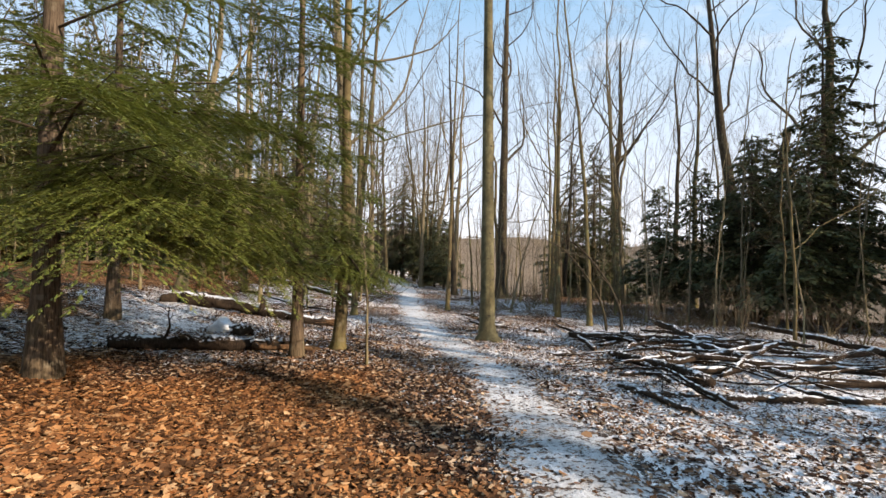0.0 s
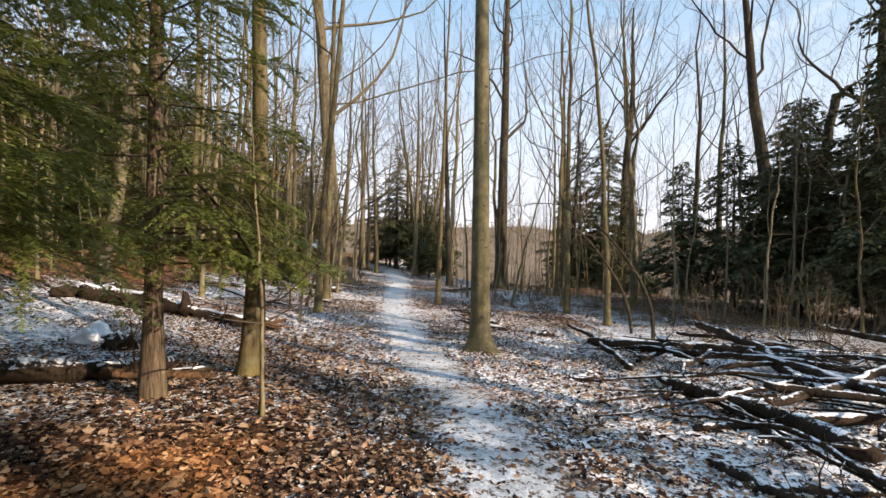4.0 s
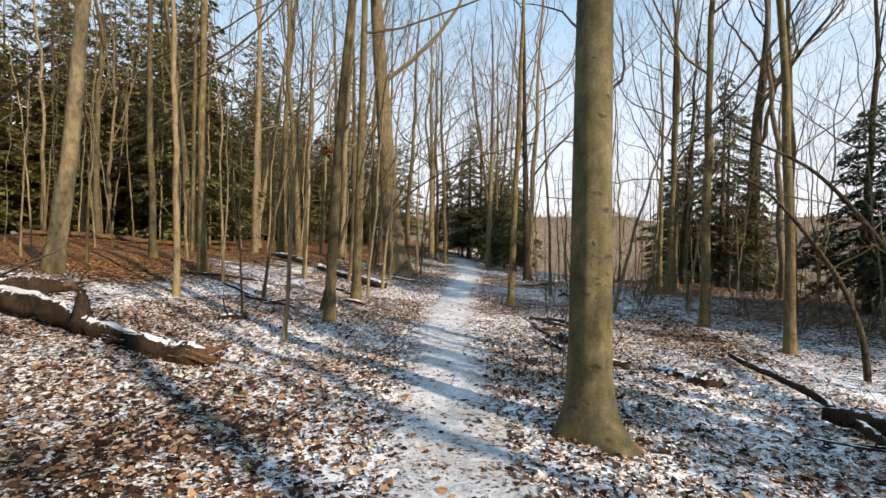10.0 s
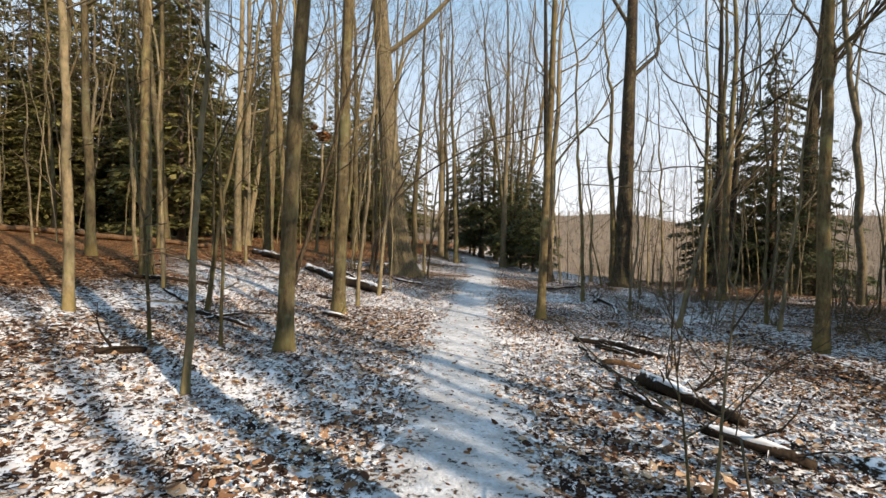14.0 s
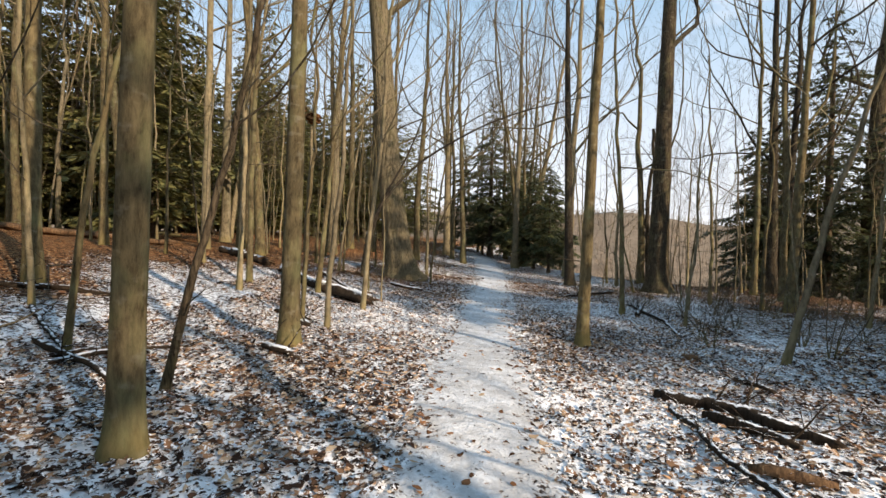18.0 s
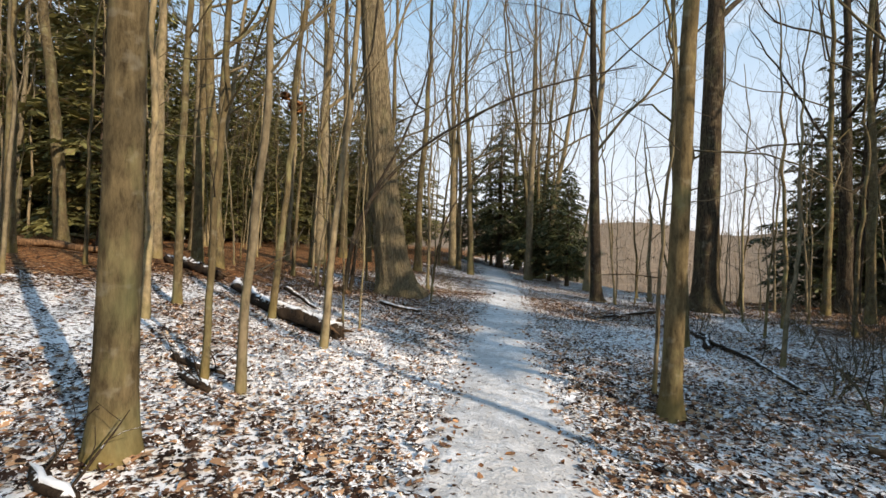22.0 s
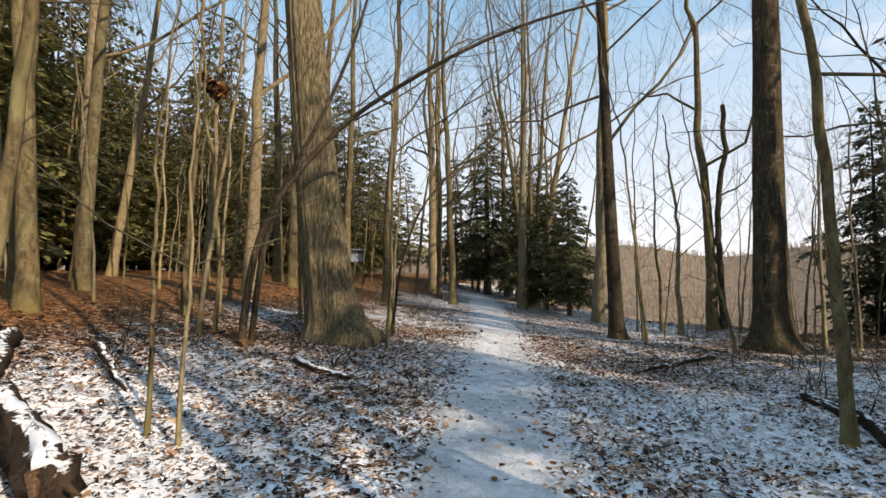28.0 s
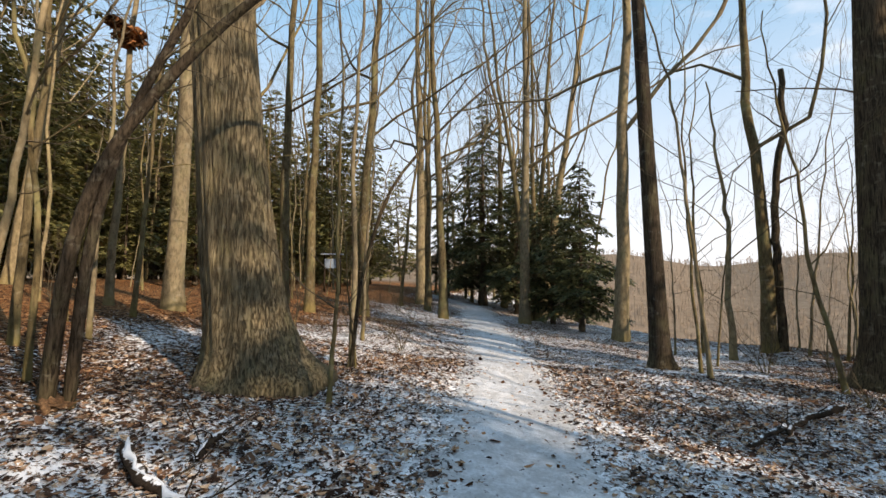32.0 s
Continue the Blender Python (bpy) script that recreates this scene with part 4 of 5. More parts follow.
# ---- fallen wood ----
def log(points, r0, r1, seed, material=None, snow=0.8, name="fallen_log", label="", sides=10, lift=0.0, stubs=0, group="fallen wood", torn=0):
    """A fallen trunk or stick lying on the ground, with patches of snow along its top."""
    rg = np.random.default_rng(seed)
    P = np.array([(x, y, gz(x, y) + z) for x, y, z in points], float)
    seg = np.concatenate([[0], np.cumsum(np.linalg.norm(np.diff(P, axis=0), axis=1))])
    n = max(6, int(seg[-1] / 0.13))
    t = np.linspace(0, seg[-1], n)
    line = np.stack([np.interp(t, seg, P[:, k]) for k in range(3)], -1)
    rad = np.linspace(r0, r1, n)
    line[:, 2] += rad * 0.7 + lift
    jit = np.cumsum(rg.normal(0, 0.014 + r0 * 0.09, (n, 3)), 0)
    jit -= np.linspace(0, 1, n)[:, None] * jit[-1]
    jit[:, 2] *= 0.4
    line += jit
    o = line[n // 2].copy()
    thing = new(name)
    wood = Build()
    wood.tube(line - o, rad, sides, cap=True, wob=np.concatenate([[0.45 + 0.3 * rg.random(sides)], np.ones((n - 2, sides)), [0.35 + 0.3 * rg.random(sides)]]) + rg.normal(0, 0.16 if r0 > 0.12 else 0.1, (n, sides)) + (0.2 if r0 > 0.1 else 0.05) * np.sin(np.arange(n)[:, None] * rg.uniform(0.4, 0.9) + np.arange(sides)[None] * 2.6) + 0.12 * np.sin(np.arange(sides) * 2.1 + rg.uniform(0, 6))[None])
    for k in range(stubs):
        i = rg.integers(1, n - 1)
        dv = np.array([rg.normal(), rg.normal(), abs(rg.normal()) * 0.5])
        side_wood = Build()
        grow(side_wood, side_wood, line[i] - o, dv, rg.uniform(0.2, 0.9), max(r0 * 0.25, 0.006), 2, rg)
        part("side_branch", side_wood, material or DEAD, thing)
    part("wood", wood, material or DEAD, thing)
    if torn > 8:   # a broken spike of wood standing on the log
        spike = Build()
        q = line[int(n * 0.5)] - o
        spike.tube([q, q + np.array([0.02, 0, r0 + 0.06]), q + np.array([0.0, 0.02, r0 + 0.2]), q + np.array([-0.05, 0.02, r0 + 0.3])], [r0 * 0.8, r0 * 0.5, r0 * 0.3, 0.01], 8, wob=1 + rg.normal(0, 0.2, (4, 8)))
        part("spike", spike, material or DEAD, thing)
    along = unit(line[-1] - line[-3])
    for k in range(torn):   # shards of torn wood at the far end
        off = rg.normal(0, r1 * 0.42, 3)
        off[2] = abs(off[2]) * 0.7
        s0 = line[-2] - o + off - along * rg.uniform(0.0, 0.25)
        s1 = s0 + along * rg.uniform(0.25, 0.7) + rg.normal(0, 0.06, 3) + np.array([0, 0, rg.uniform(-0.04, 0.12)])
        shard = Build()
        w = r1 * rg.uniform(0.2, 0.42)
        shard.tube([s0, s0 * 0.6 + s1 * 0.4 + rg.normal(0, 0.02, 3), s1], [w, w * rg.uniform(0.6, 1.0), 0.006], 6, wob=1 + rg.normal(0, 0.3, (3, 6)))
        part("splinter", shard, ROTTEN, thing, "tan torn splinter", smooth=False)
    if snow > 0:
        d = np.gradient(line, axis=0)
        d /= np.linalg.norm(d, axis=1)[:, None]
        side = np.cross(d, (0, 0, 1.0))
        side /= np.linalg.norm(side, axis=1)[:, None] + 1e-9
        up = np.cross(side, d)
        i = 0
        while i < n - 2:
            m = int(rg.integers(2, max(4, int(3 + 7 * snow))))
            j = min(i + m, n - 1)
            if rg.random() < 0.9 * snow ** 2 and j - i >= 2:
                rows = []
                for k in range(i, j + 1):
                    e = max(0.0, sin(pi * (k - i) / (j - i))) ** 0.5
                    w = (0.15 + 0.6 * e) * (0.8 + 0.3 * sin(k * 0.8 + i)) * rg.uniform(0.45, 1.15)
                    off = rg.normal(0, 0.28)
                    row = []
                    for a in (-1.0, -0.55, 0.0, 0.55, 1.0):
                        th = a * w * rg.uniform(0.8, 1.2) + off
                        rr = rad[k] * (1.05 + (0.1 if abs(a) < 0.9 else -0.12) * e) + (0.006 if abs(a) < 0.9 else -0.004) + rg.normal(0, 0.02) * rad[k]
                        row.append(line[k] - o + side[k] * sin(th) * rr + up[k] * cos(th) * rr)
                    rows.append(row)
                cover = Build()
                b = 0
                for row in rows:
                    cover.v.extend(map(tuple, row))
                for k in range(len(rows) - 1):
                    for c in range(4):
                        cover.f.append((b + k * 5 + c, b + k * 5 + c + 1, b + k * 5 + 6 + c, b + k * 5 + 5 + c))
                part("snow_patch", cover, SNOW, thing, "white snow lying along the top")
            i = j + int(rg.integers(0, 2))
    thing.matrix_world = Matrix.Translation(o)
    return tagged(thing, label or "dark fallen branch with snow on top", "fallen log", group)


# two ends (x, y, lift), thickness at both, snow, label; the later ones form the brush pile
LOGS_A = [
    ((-7.9, 14.6, 0.05), (-3.2, 13.85, 0.0), 0.17, 0.13, 0.95, "dark decayed fallen log capped with snow"), ((-8.3, 14.2, 0.0), (-7.6, 16.2, 0.0), 0.16, 0.12, 0.5, ""),
    ((-8.3, 28.65, 0.0), (-4.45, 26.0, 0.0), 0.12, 0.155, 0.97, "snow-capped fallen log beside thin trees"),
    ((-11.2, 29.75, 0.0), (-8.85, 28.85, 0.0), 0.15, 0.14, 0.4, "dark thick fallen log on leaf litter"), ((-7.5, 20.6, 0.0), (-5.7, 19.6, 0.0), 0.035, 0.025, 0.3, ""),
    ((-5.5, 19.2, 0.0), (-4.8, 20.5, 0.0), 0.03, 0.02, 0.4, ""), ((-6.3, 19.65, 0.0), (-4.35, 18.85, 0.0), 0.04, 0.03, 0.3, ""),
    ((-5.7, 19.4, 0.0), (-4.9, 20.9, 0.0), 0.03, 0.025, 0.5, ""), ((-9.0, 21.2, 0.0), (-7.3, 21.9, 0.0), 0.05, 0.04, 0.4, ""),
    ((-4.75, 16.4, 0.0), (-4.45, 16.8, 0.0), 0.07, 0.06, 0.5, "short dark log stub on snow"),
]
LOGS_B = [
    ((2.1, 22.4, 0.0), (2.4, 21.8, 0.0), 0.04, 0.03, 0.4, ""), ((1.03, 19.2, 0.0), (1.55, 19.0, 0.0), 0.045, 0.04, 0.0, "tan curved bark piece on brown leaves"),
    ((1.0, 17.8, 0.0), (1.35, 17.0, 0.0), 0.05, 0.04, 0.6, ""), ((1.4, 18.1, 0.05), (2.05, 16.9, 0.02), 0.09, 0.07, 0.8, "snow-covered broken branch on leaves"),
    ((1.5, 16.45, 0.05), (2.2, 16.0, 0.0), 0.06, 0.05, 0.6, ""), ((2.35, 31.6, 0.0), (2.4, 26.0, 0.0), 0.06, 0.05, 0.5, "long thin fallen pole on leaves"),
    ((0.81, 21.21, 0.0), (2.11, 19.94, 0.0), 0.075, 0.06, 0.7, "dark decayed log with streaks of snow"), ((1.1, 20.45, 0.0), (1.68, 19.75, 0.0), 0.06, 0.05, 0.6, ""),
    ((-4.05, 20.8, 0.0), (-3.4, 20.55, 0.0), 0.05, 0.04, 0.9, ""), ((-4.95, 22.95, 0.0), (-4.3, 22.6, 0.0), 0.045, 0.05, 0.4, ""),
]
LOGS_C = [
    ((-5.4, 23.35, 0.0), (-4.6, 23.25, 0.0), 0.05, 0.03, 0.3, ""), ((-5.5, 30.9, 0.0), (-4.15, 30.0, 0.0), 0.05, 0.045, 0.95, "snow-laden stick near a great trunk"),
    ((-7.1, 28.8, 0.15), (-5.9, 28.0, 0.0), 0.06, 0.03, 0.4, "dark twisted branch on the ground"), ((1.1, 34.0, 0.0), (2.4, 35.3, 0.1), 0.04, 0.05, 0.2, ""),
    ((2.45, 31.9, 0.0), (2.2, 29.4, 0.0), 0.06, 0.08, 0.4, ""), ((-4.75, 30.85, 0.0), (-5.0, 31.6, 0.0), 0.04, 0.03, 0.7, ""),
    ((0.3, 33.3, 0.0), (1.25, 34.3, 0.05), 0.03, 0.04, 0.3, "pale broken branch on leaves"),
    ((-7.0, 31.5, 0.08), (-6.5, 31.1, 0.0), 0.06, 0.04, 0.2, "torn rotten wood chunk on leaves"), ((0.9, 20.8, 0.0), (1.4, 17.9, 0.0), 0.03, 0.02, 0.5, ""),
    ((-8.0, 16.3, 0.0), (-7.3, 16.2, 0.0), 0.08, 0.06, 0.2, "rotten orange-brown wood chunk"),
]
LOGS_D = [
    ((-19.5, 25.0, 0.15), (-13.5, 30.2, 0.1), 0.12, 0.1, 0.25, "long tan-brown fallen pole among dense saplings"), ((4.15, 17.5, 0.1), (3.55, 11.2, 0.05), 0.045, 0.06, 0.5, ""),
    ((3.75, 14.2, 0.1), (7.4, 11.6, 0.05), 0.1, 0.13, 0.7, "thick fallen trunk in a brush pile, snow on top"),
    ((7.0, 15.7, 0.35), (5.2, 9.6, 0.05), 0.1, 0.09, 0.6, "fallen trunk lying across a brush pile"),
    ((3.6, 9.95, 0.12), (4.25, 7.6, 0.0), 0.1, 0.13, 0.3, "thick cut log end pointing at the path"), ((4.85, 10.9, 0.1), (5.8, 11.1, 0.15), 0.05, 0.04, 0.6, ""),
    ((2.4, 9.4, 0.0), (3.6, 9.9, 0.05), 0.02, 0.015, 0.4, ""), ((3.1, 8.4, 0.0), (9.0, 9.9, 0.2), 0.06, 0.08, 0.9, "long snowy pole in a brush pile"),
    ((5.9, 12.0, 0.2), (5.9, 8.1, 0.1), 0.07, 0.06, 0.7, ""), ((2.7, 7.1, 0.0), (6.6, 7.1, 0.0), 0.055, 0.07, 0.9, "long snowy pole in a brush pile"),
]
LOGS_E = [
    ((2.8, 7.55, 0.0), (3.2, 6.0, 0.0), 0.05, 0.045, 0.5, ""), ((3.55, 10.3, 0.1), (3.75, 7.9, 0.0), 0.05, 0.05, 0.7, ""),
    ((6.6, 15.9, 0.1), (8.1, 13.2, 0.1), 0.05, 0.06, 0.6, ""), ((9.9, 15.5, 0.3), (9.5, 9.5, 0.1), 0.07, 0.08, 0.8, ""),
    ((4.3, 13.1, 0.15), (7.6, 9.2, 0.25), 0.06, 0.05, 0.8, ""), ((4.0, 8.8, 0.1), (7.8, 10.9, 0.3), 0.06, 0.05, 0.9, ""),
    ((4.8, 12.4, 0.1), (8.8, 11.9, 0.2), 0.05, 0.05, 0.9, ""), ((4.4, 9.3, 0.25), (8.3, 8.3, 0.1), 0.05, 0.06, 0.8, ""),
    ((5.0, 13.5, 0.2), (9.3, 13.0, 0.1), 0.06, 0.05, 0.8, ""), ((3.3, 9.6, 0.05), (5.4, 12.2, 0.2), 0.04, 0.05, 0.8, ""),
]
LOGS_F = [
    ((6.2, 8.0, 0.05), (9.4, 7.4, 0.0), 0.07, 0.06, 0.8, ""), ((3.9, 11.9, 0.05), (6.4, 13.9, 0.1), 0.05, 0.04, 0.7, ""),
    ((4.6, 7.9, 0.1), (6.9, 9.9, 0.35), 0.04, 0.05, 0.7, ""), ((-5.3, 7.6, 0.0), (-3.1, 10.0, 0.0), 0.14, 0.1, 0.5, "dark fallen log under hemlock boughs"),
    ((-4.1, 9.2, 0.0), (-2.4, 9.5, 0.0), 0.07, 0.05, 0.1, "brown bare log in fallen leaves"), ((-4.2, 8.8, 0.0), (-2.7, 10.1, 0.0), 0.06, 0.04, 0.2, ""),
]
LOGS_F.append(((-28.0, 39.0, 0.1), (-19.0, 37.2, 0.05), 0.11, 0.08, 0.2, "long pale fallen trunk at the foot of evergreens"))
LOGS = LOGS_A + LOGS_B + LOGS_C + LOGS_D + LOGS_E + LOGS_F
for i, (a, b, r0, r1, sn, lab) in enumerate(LOGS):
    rot = "rotten" in lab or "brown" in lab or "bark" in lab
    if 31 <= i <= 53:
        r0, r1, sn = r0 * 0.95, r1 * 0.95, sn * 0.75
    log([a, ((a[0] + b[0]) / 2 + 0.07 * sin(i * 7) * (b[1] - a[1]), (a[1] + b[1]) / 2 - 0.07 * sin(i * 7) * (b[0] - a[0]), (a[2] + b[2]) / 2 + 0.03), b], r0, r1, 900 + i, ROTTEN if rot else BARK_PALE if "pale fallen" in lab else DEAD, sn, label=lab,
        stubs=(0 if "bark" in lab else 4) if r0 < 0.12 else 2, torn=14 if i == 0 else 4 if r0 > 0.11 and i < 31 else 0, name="fallen_log" if r0 > 0.08 else "fallen_branch", group="brush pile" if 31 <= i <= 53 else "fallen wood")

rg = np.random.default_rng(77)
for i in range(34):   # thin crossing branches of the brush pile
    cx, cy, az, ln = rg.uniform(3.4, 9.4), rg.uniform(7.4, 14.2), rg.normal(2.6, 0.7), rg.uniform(1.2, 3.6)
    dx, dy = cos(az) * ln / 2, sin(az) * ln / 2
    log([(cx - dx, cy - dy, rg.uniform(0, 0.3)), (cx + rg.normal(0, 0.12), cy + rg.normal(0, 0.12), rg.uniform(0.08, 0.3)), (cx + dx, cy + dy, rg.uniform(0, 0.25))],
        rg.uniform(0.018, 0.045), 0.012, 1100 + i, DEAD, rg.uniform(0.2, 0.65), sides=7, stubs=3, name="fallen_branch", label="thin dark branch in a snowy brush pile", group="brush pile")


def clod(x, y, w, h, seed, label, material=None):
    """A torn lump of rotten wood on the ground."""
    rg = np.random.default_rng(seed)
    bm = bmesh.new()
    bmesh.ops.create_icosphere(bm, subdivisions=3, radius=1)
    for v in bm.verts:
        k = 1 + 0.5 * noise.noise(v.co * 1.7 + Vector((seed, 0, 0))) + 0.5 * noise.noise(v.co * 4.5)
        v.co = Vector((v.co.x * w / 2 * k, v.co.y * w / 3 * k, max(v.co.z, -0.25) * h * k))
    me = bpy.data.meshes.new("wood_chunk")
    bm.to_mesh(me)
    bm.free()
    me.polygons.foreach_set("use_smooth", [True] * len(me.polygons))
    me.materials.append(material or DEAD)
    ob = new("wood_chunk", me)
    ob.matrix_world = pose(x, y, gz(x, y) + 0.02, 0, 0, rg.uniform(0, 360))
    return tagged(ob, label, "wood chunk", "fallen wood")


clod(2.68, 10.7, 0.6, 0.09, 3, "dark rotten stump remnant among snowy leaves")
clod(3.1, 15.6, 0.4, 0.12, 4, "dark rotten stump remnant among snowy leaves")
clod(2.75, 16.1, 0.5, 0.07, 5, "dark rotten wood lump in leaf litter")
clod(1.9, 23.6, 0.3, 0.06, 6, "rotten brown wood lump in leaf litter", ROTTEN)
clod(-5.0, 11.0, 0.8, 0.28, 9, "snow-covered broken stump beside a fallen log", SNOW)
clod(-4.6, 10.9, 0.6, 0.22, 10, "dark broken stump beside a fallen log")
clod(-6.65, 31.3, 0.3, 0.1, 8, "torn rotten wood beside a sapling", ROTTEN)


# ---- woods further off: a few shapes, planted many times ----
def clear_of_path(x, y, gap):
    return abs(x - float(np.interp(y, PY, PX))) > gap


def plant(protos, spots, rg, lo=0.8, hi=1.2, thinned=0):
    for k, (x, y) in enumerate(spots):
        s = rg.uniform(lo, hi)
        m = pose(x, y, gz(x, y), rg.normal(0, 2), rg.normal(0, 2), rg.uniform(0, 360)) @ Matrix.Scale(s, 4)
        if not thinned or k % thinned:
            copy_thing(protos[k % len(protos)], m)


def scatter(rg, n, x0, x1, y0, y1, apart, taken, test):
    out = []
    for _ in range(n * 30):
        x, y = rg.uniform(x0, x1), rg.uniform(y0, y1)
        if test(x, y) and all((x - a) ** 2 + (y - b) ** 2 > apart ** 2 for a, b in taken + out):
            out.append((x, y))
            if len(out) == n:
                break
    taken.extend(out)
    return out


rg = np.random.default_rng(21)
taken = [(t[0], t[1]) for t in TALL] + [(t[0], t[1]) for t in THIN]
first_tall = [bare_tree(-20 - 3 * k, 24 + 5 * k, 0.18 + 0.045 * k, 18 + k, 0.02 * (k - 2), 0, 0.3, 7, seed=500 + k, detail=3, material=(BARK, BARK_PALE, BARK, BARK_PALE, BARK)[k], label="slender bare forest tree of the woods beyond") for k in range(5)]
first_thin = [bare_tree(-13 - 2 * k, 20 + 4 * k, 0.06 + 0.012 * k, 9 + k, 0.03 * (k - 2), 0, 0.35, 6, seed=520 + k, material=BARK_PALE if k != 2 else BARK, detail=3, crook=0.1, name="sapling", label="thin leafless sapling of the woods beyond") for k in range(5)]
first_fir = [evergreen(-18 - 5 * k, 34 + 5 * k, 15 + k, 3.6, 540 + k, low=0.07, dia=0.34, boughs=96, gap=0.36, blade=0.42, thin=0.42, fill=0.16, ragged=0.55, material=NEEDLES_PINE, power=0.6, label="tall dark evergreen of the woods beyond") for k in range(3)]
in_front = lambda x, y: y < np.interp(x, BX, BY) + 4


def sun_lane(x, y):
    """Whether the low sun comes through at this spot: clear lanes between the trees on its side."""
    s = -sin(SUN_AZ) * x + cos(SUN_AZ) * y
    return any(a < s < b for a, b in ((8.2, 12.4), (15.0, 18.8), (26.6, 29.4)))


sunward = lambda x, y: in_front(x, y) and not sun_lane(x, y)
plant(first_tall, scatter(rg, 52, -48, -15, 6, 80, 2.0, taken, in_front), rg, thinned=2)
plant(first_tall, scatter(rg, 22, -11, 3, 54, 90, 2.2, taken, lambda x, y: in_front(x, y) and clear_of_path(x, y, 2)), rg)
# mostly out of view: added to shade the ground between the sun lanes
plant(first_tall, scatter(rg, 22, 12, 40, -22, 34, 2.8, taken, sunward), rg)
plant(first_thin, scatter(rg, 125, -26, -8, 14, 60, 0.8, taken, lambda x, y: in_front(x, y) and x < -7.5 - 0.06 * (y - 13)), rg, 0.6, 1.25, 3)
plant(first_thin, scatter(rg, 75, 7.5, 22, 10, 44, 1.0, taken, sunward), rg, 0.5, 1.0)
plant(first_fir, scatter(rg, 56, -50, -13, 24, 70, 2.4, taken, lambda x, y: in_front(x, y) and x < -13 - 0.05 * abs(y - 36) and y > 20 - x * 0.35), rg, 0.75, 1.3)
plant(first_fir, scatter(rg, 40, -66, -16, 44, 105, 3.0, taken, lambda x, y: in_front(x, y) and x < -14 - 0.12 * (y - 44)), rg, 0.8, 1.25)
first_spire = [evergreen(-34 - 9 * k, 70 - 8 * k, 28 + k, 5.6, 560 + k, low=0.08, dia=0.5, boughs=120, gap=0.5, blade=0.56, thin=0.42, fill=0.17, ragged=0.45, droop=0.4, material=NEEDLES_PINE, power=0.75, label="very tall spire-topped evergreen of the woods beyond") for k in range(2)]
plant(first_spire, scatter(rg, 15, -62, -20, 48, 96, 4.5, taken, lambda x, y: in_front(x, y) and -0.85 * (y - 15) < x < -0.4 * (y - 15)), rg, 0.75, 1.05)
# the dark wall of evergreens behind the bare woods: direction from north, distance, share of full height
WALL = [
    (32.6, 62, 0.93), (30.2, 66, 0.7), (28.0, 70, 0.84), (35.2, 66, 0.62), (39.6, 54, 0.95), (42.3, 47, 0.86), (45.0, 55, 0.86), (47.5, 44, 0.8), (50.5, 50, 0.85), (53.0, 42, 0.82),
    (56.0, 48, 0.8), (59.5, 41, 0.8), (63.0, 46, 0.8), (67.0, 40, 0.8), (37.4, 60, 0.55), (25.0, 72, 0.55),
]
for k, (a, d, f) in enumerate(WALL):
    x, y = -0.5 - d * sin(radians(a)), 14 + d * cos(radians(a))
    copy_thing(first_spire[k % 2], pose(x, y, gz(x, y), 0, 0, 77 * k) @ Matrix.Scale(f, 4))
for k in range(26):
    a, d = 18.5 + 1.75 * k, 40 + 3.5 * (k * 7 % 5) - 0.18 * k + (6 if k < 5 else 0)
    x, y = -0.5 - d * sin(radians(a)), 14 + d * cos(radians(a))
    copy_thing(first_fir[k % 3], pose(x, y, gz(x, y), 0, 0, 101 * k) @ Matrix.Scale(0.5 + 0.08 * (k * 5 % 4), 4))
# unseen firs towards the sun, added to block it outside the lanes
plant(first_fir, scatter(rg, 7, 20, 40, -26, -10, 3.4, taken, sunward), rg, 0.6, 1.0)

rg2 = np.random.default_rng(91)
plant(first_thin, scatter(rg2, 34, 4.5, 14, 35, 46, 0.8, taken, in_front), rg2, 0.45, 0.85, 2)
plant(first_tall, scatter(rg2, 18, -32, 7, -40, -6, 3.0, taken, in_front), rg2)
plant(first_fir, scatter(rg2, 14, -34, 5, -42, -9, 3.4, taken, in_front), rg2, 0.7, 1.1)
plant(first_fir, scatter(rg2, 14, -32, -13.5, -8, 18, 3.2, taken, in_front), rg2, 0.7, 1.0)


def shrub(x, y, h, stems, seed):
    """A low bush of thin bare stems from one root."""
    rg = np.random.default_rng(seed)
    thing = new("bare_shrub")
    for k in range(stems):
        b = Build()
        az = 2 * pi * k / stems + rg.uniform(-0.4, 0.4)
        grow(b, b, np.array([0.05 * cos(az), 0.05 * sin(az), -0.03]), np.array([cos(az) * 0.35, sin(az) * 0.35, 1.0]), h * rg.uniform(0.6, 1.0), 0.011, 2, rg, 0.25, 0.7)
        part("stem", b, TWIG, thing)
    thing.matrix_world = pose(x, y, gz(x, y))
    return tagged(thing, "low leafless shrub of thin brown stems", "shrub", "bare shrubs")


first_shrub = [shrub(5.2 + k, 27.5 + 3 * k, 2.4 - 0.4 * k, 5 + k, 800 + k) for k in range(3)]
plant(first_shrub, scatter(rg, 64, 2.6, 12, 24, 44, 1.1, taken, in_front), rg, 0.6, 1.15)
plant(first_shrub, scatter(rg, 16, -12, -5, 30, 48, 1.1, taken, lambda x, y: clear_of_path(x, y, 2.0)), rg, 0.6, 1.1)
plant(first_shrub, scatter(rg, 50, 7.0, 16, 12, 27, 1.0, taken, in_front), rg, 0.7, 1.2)


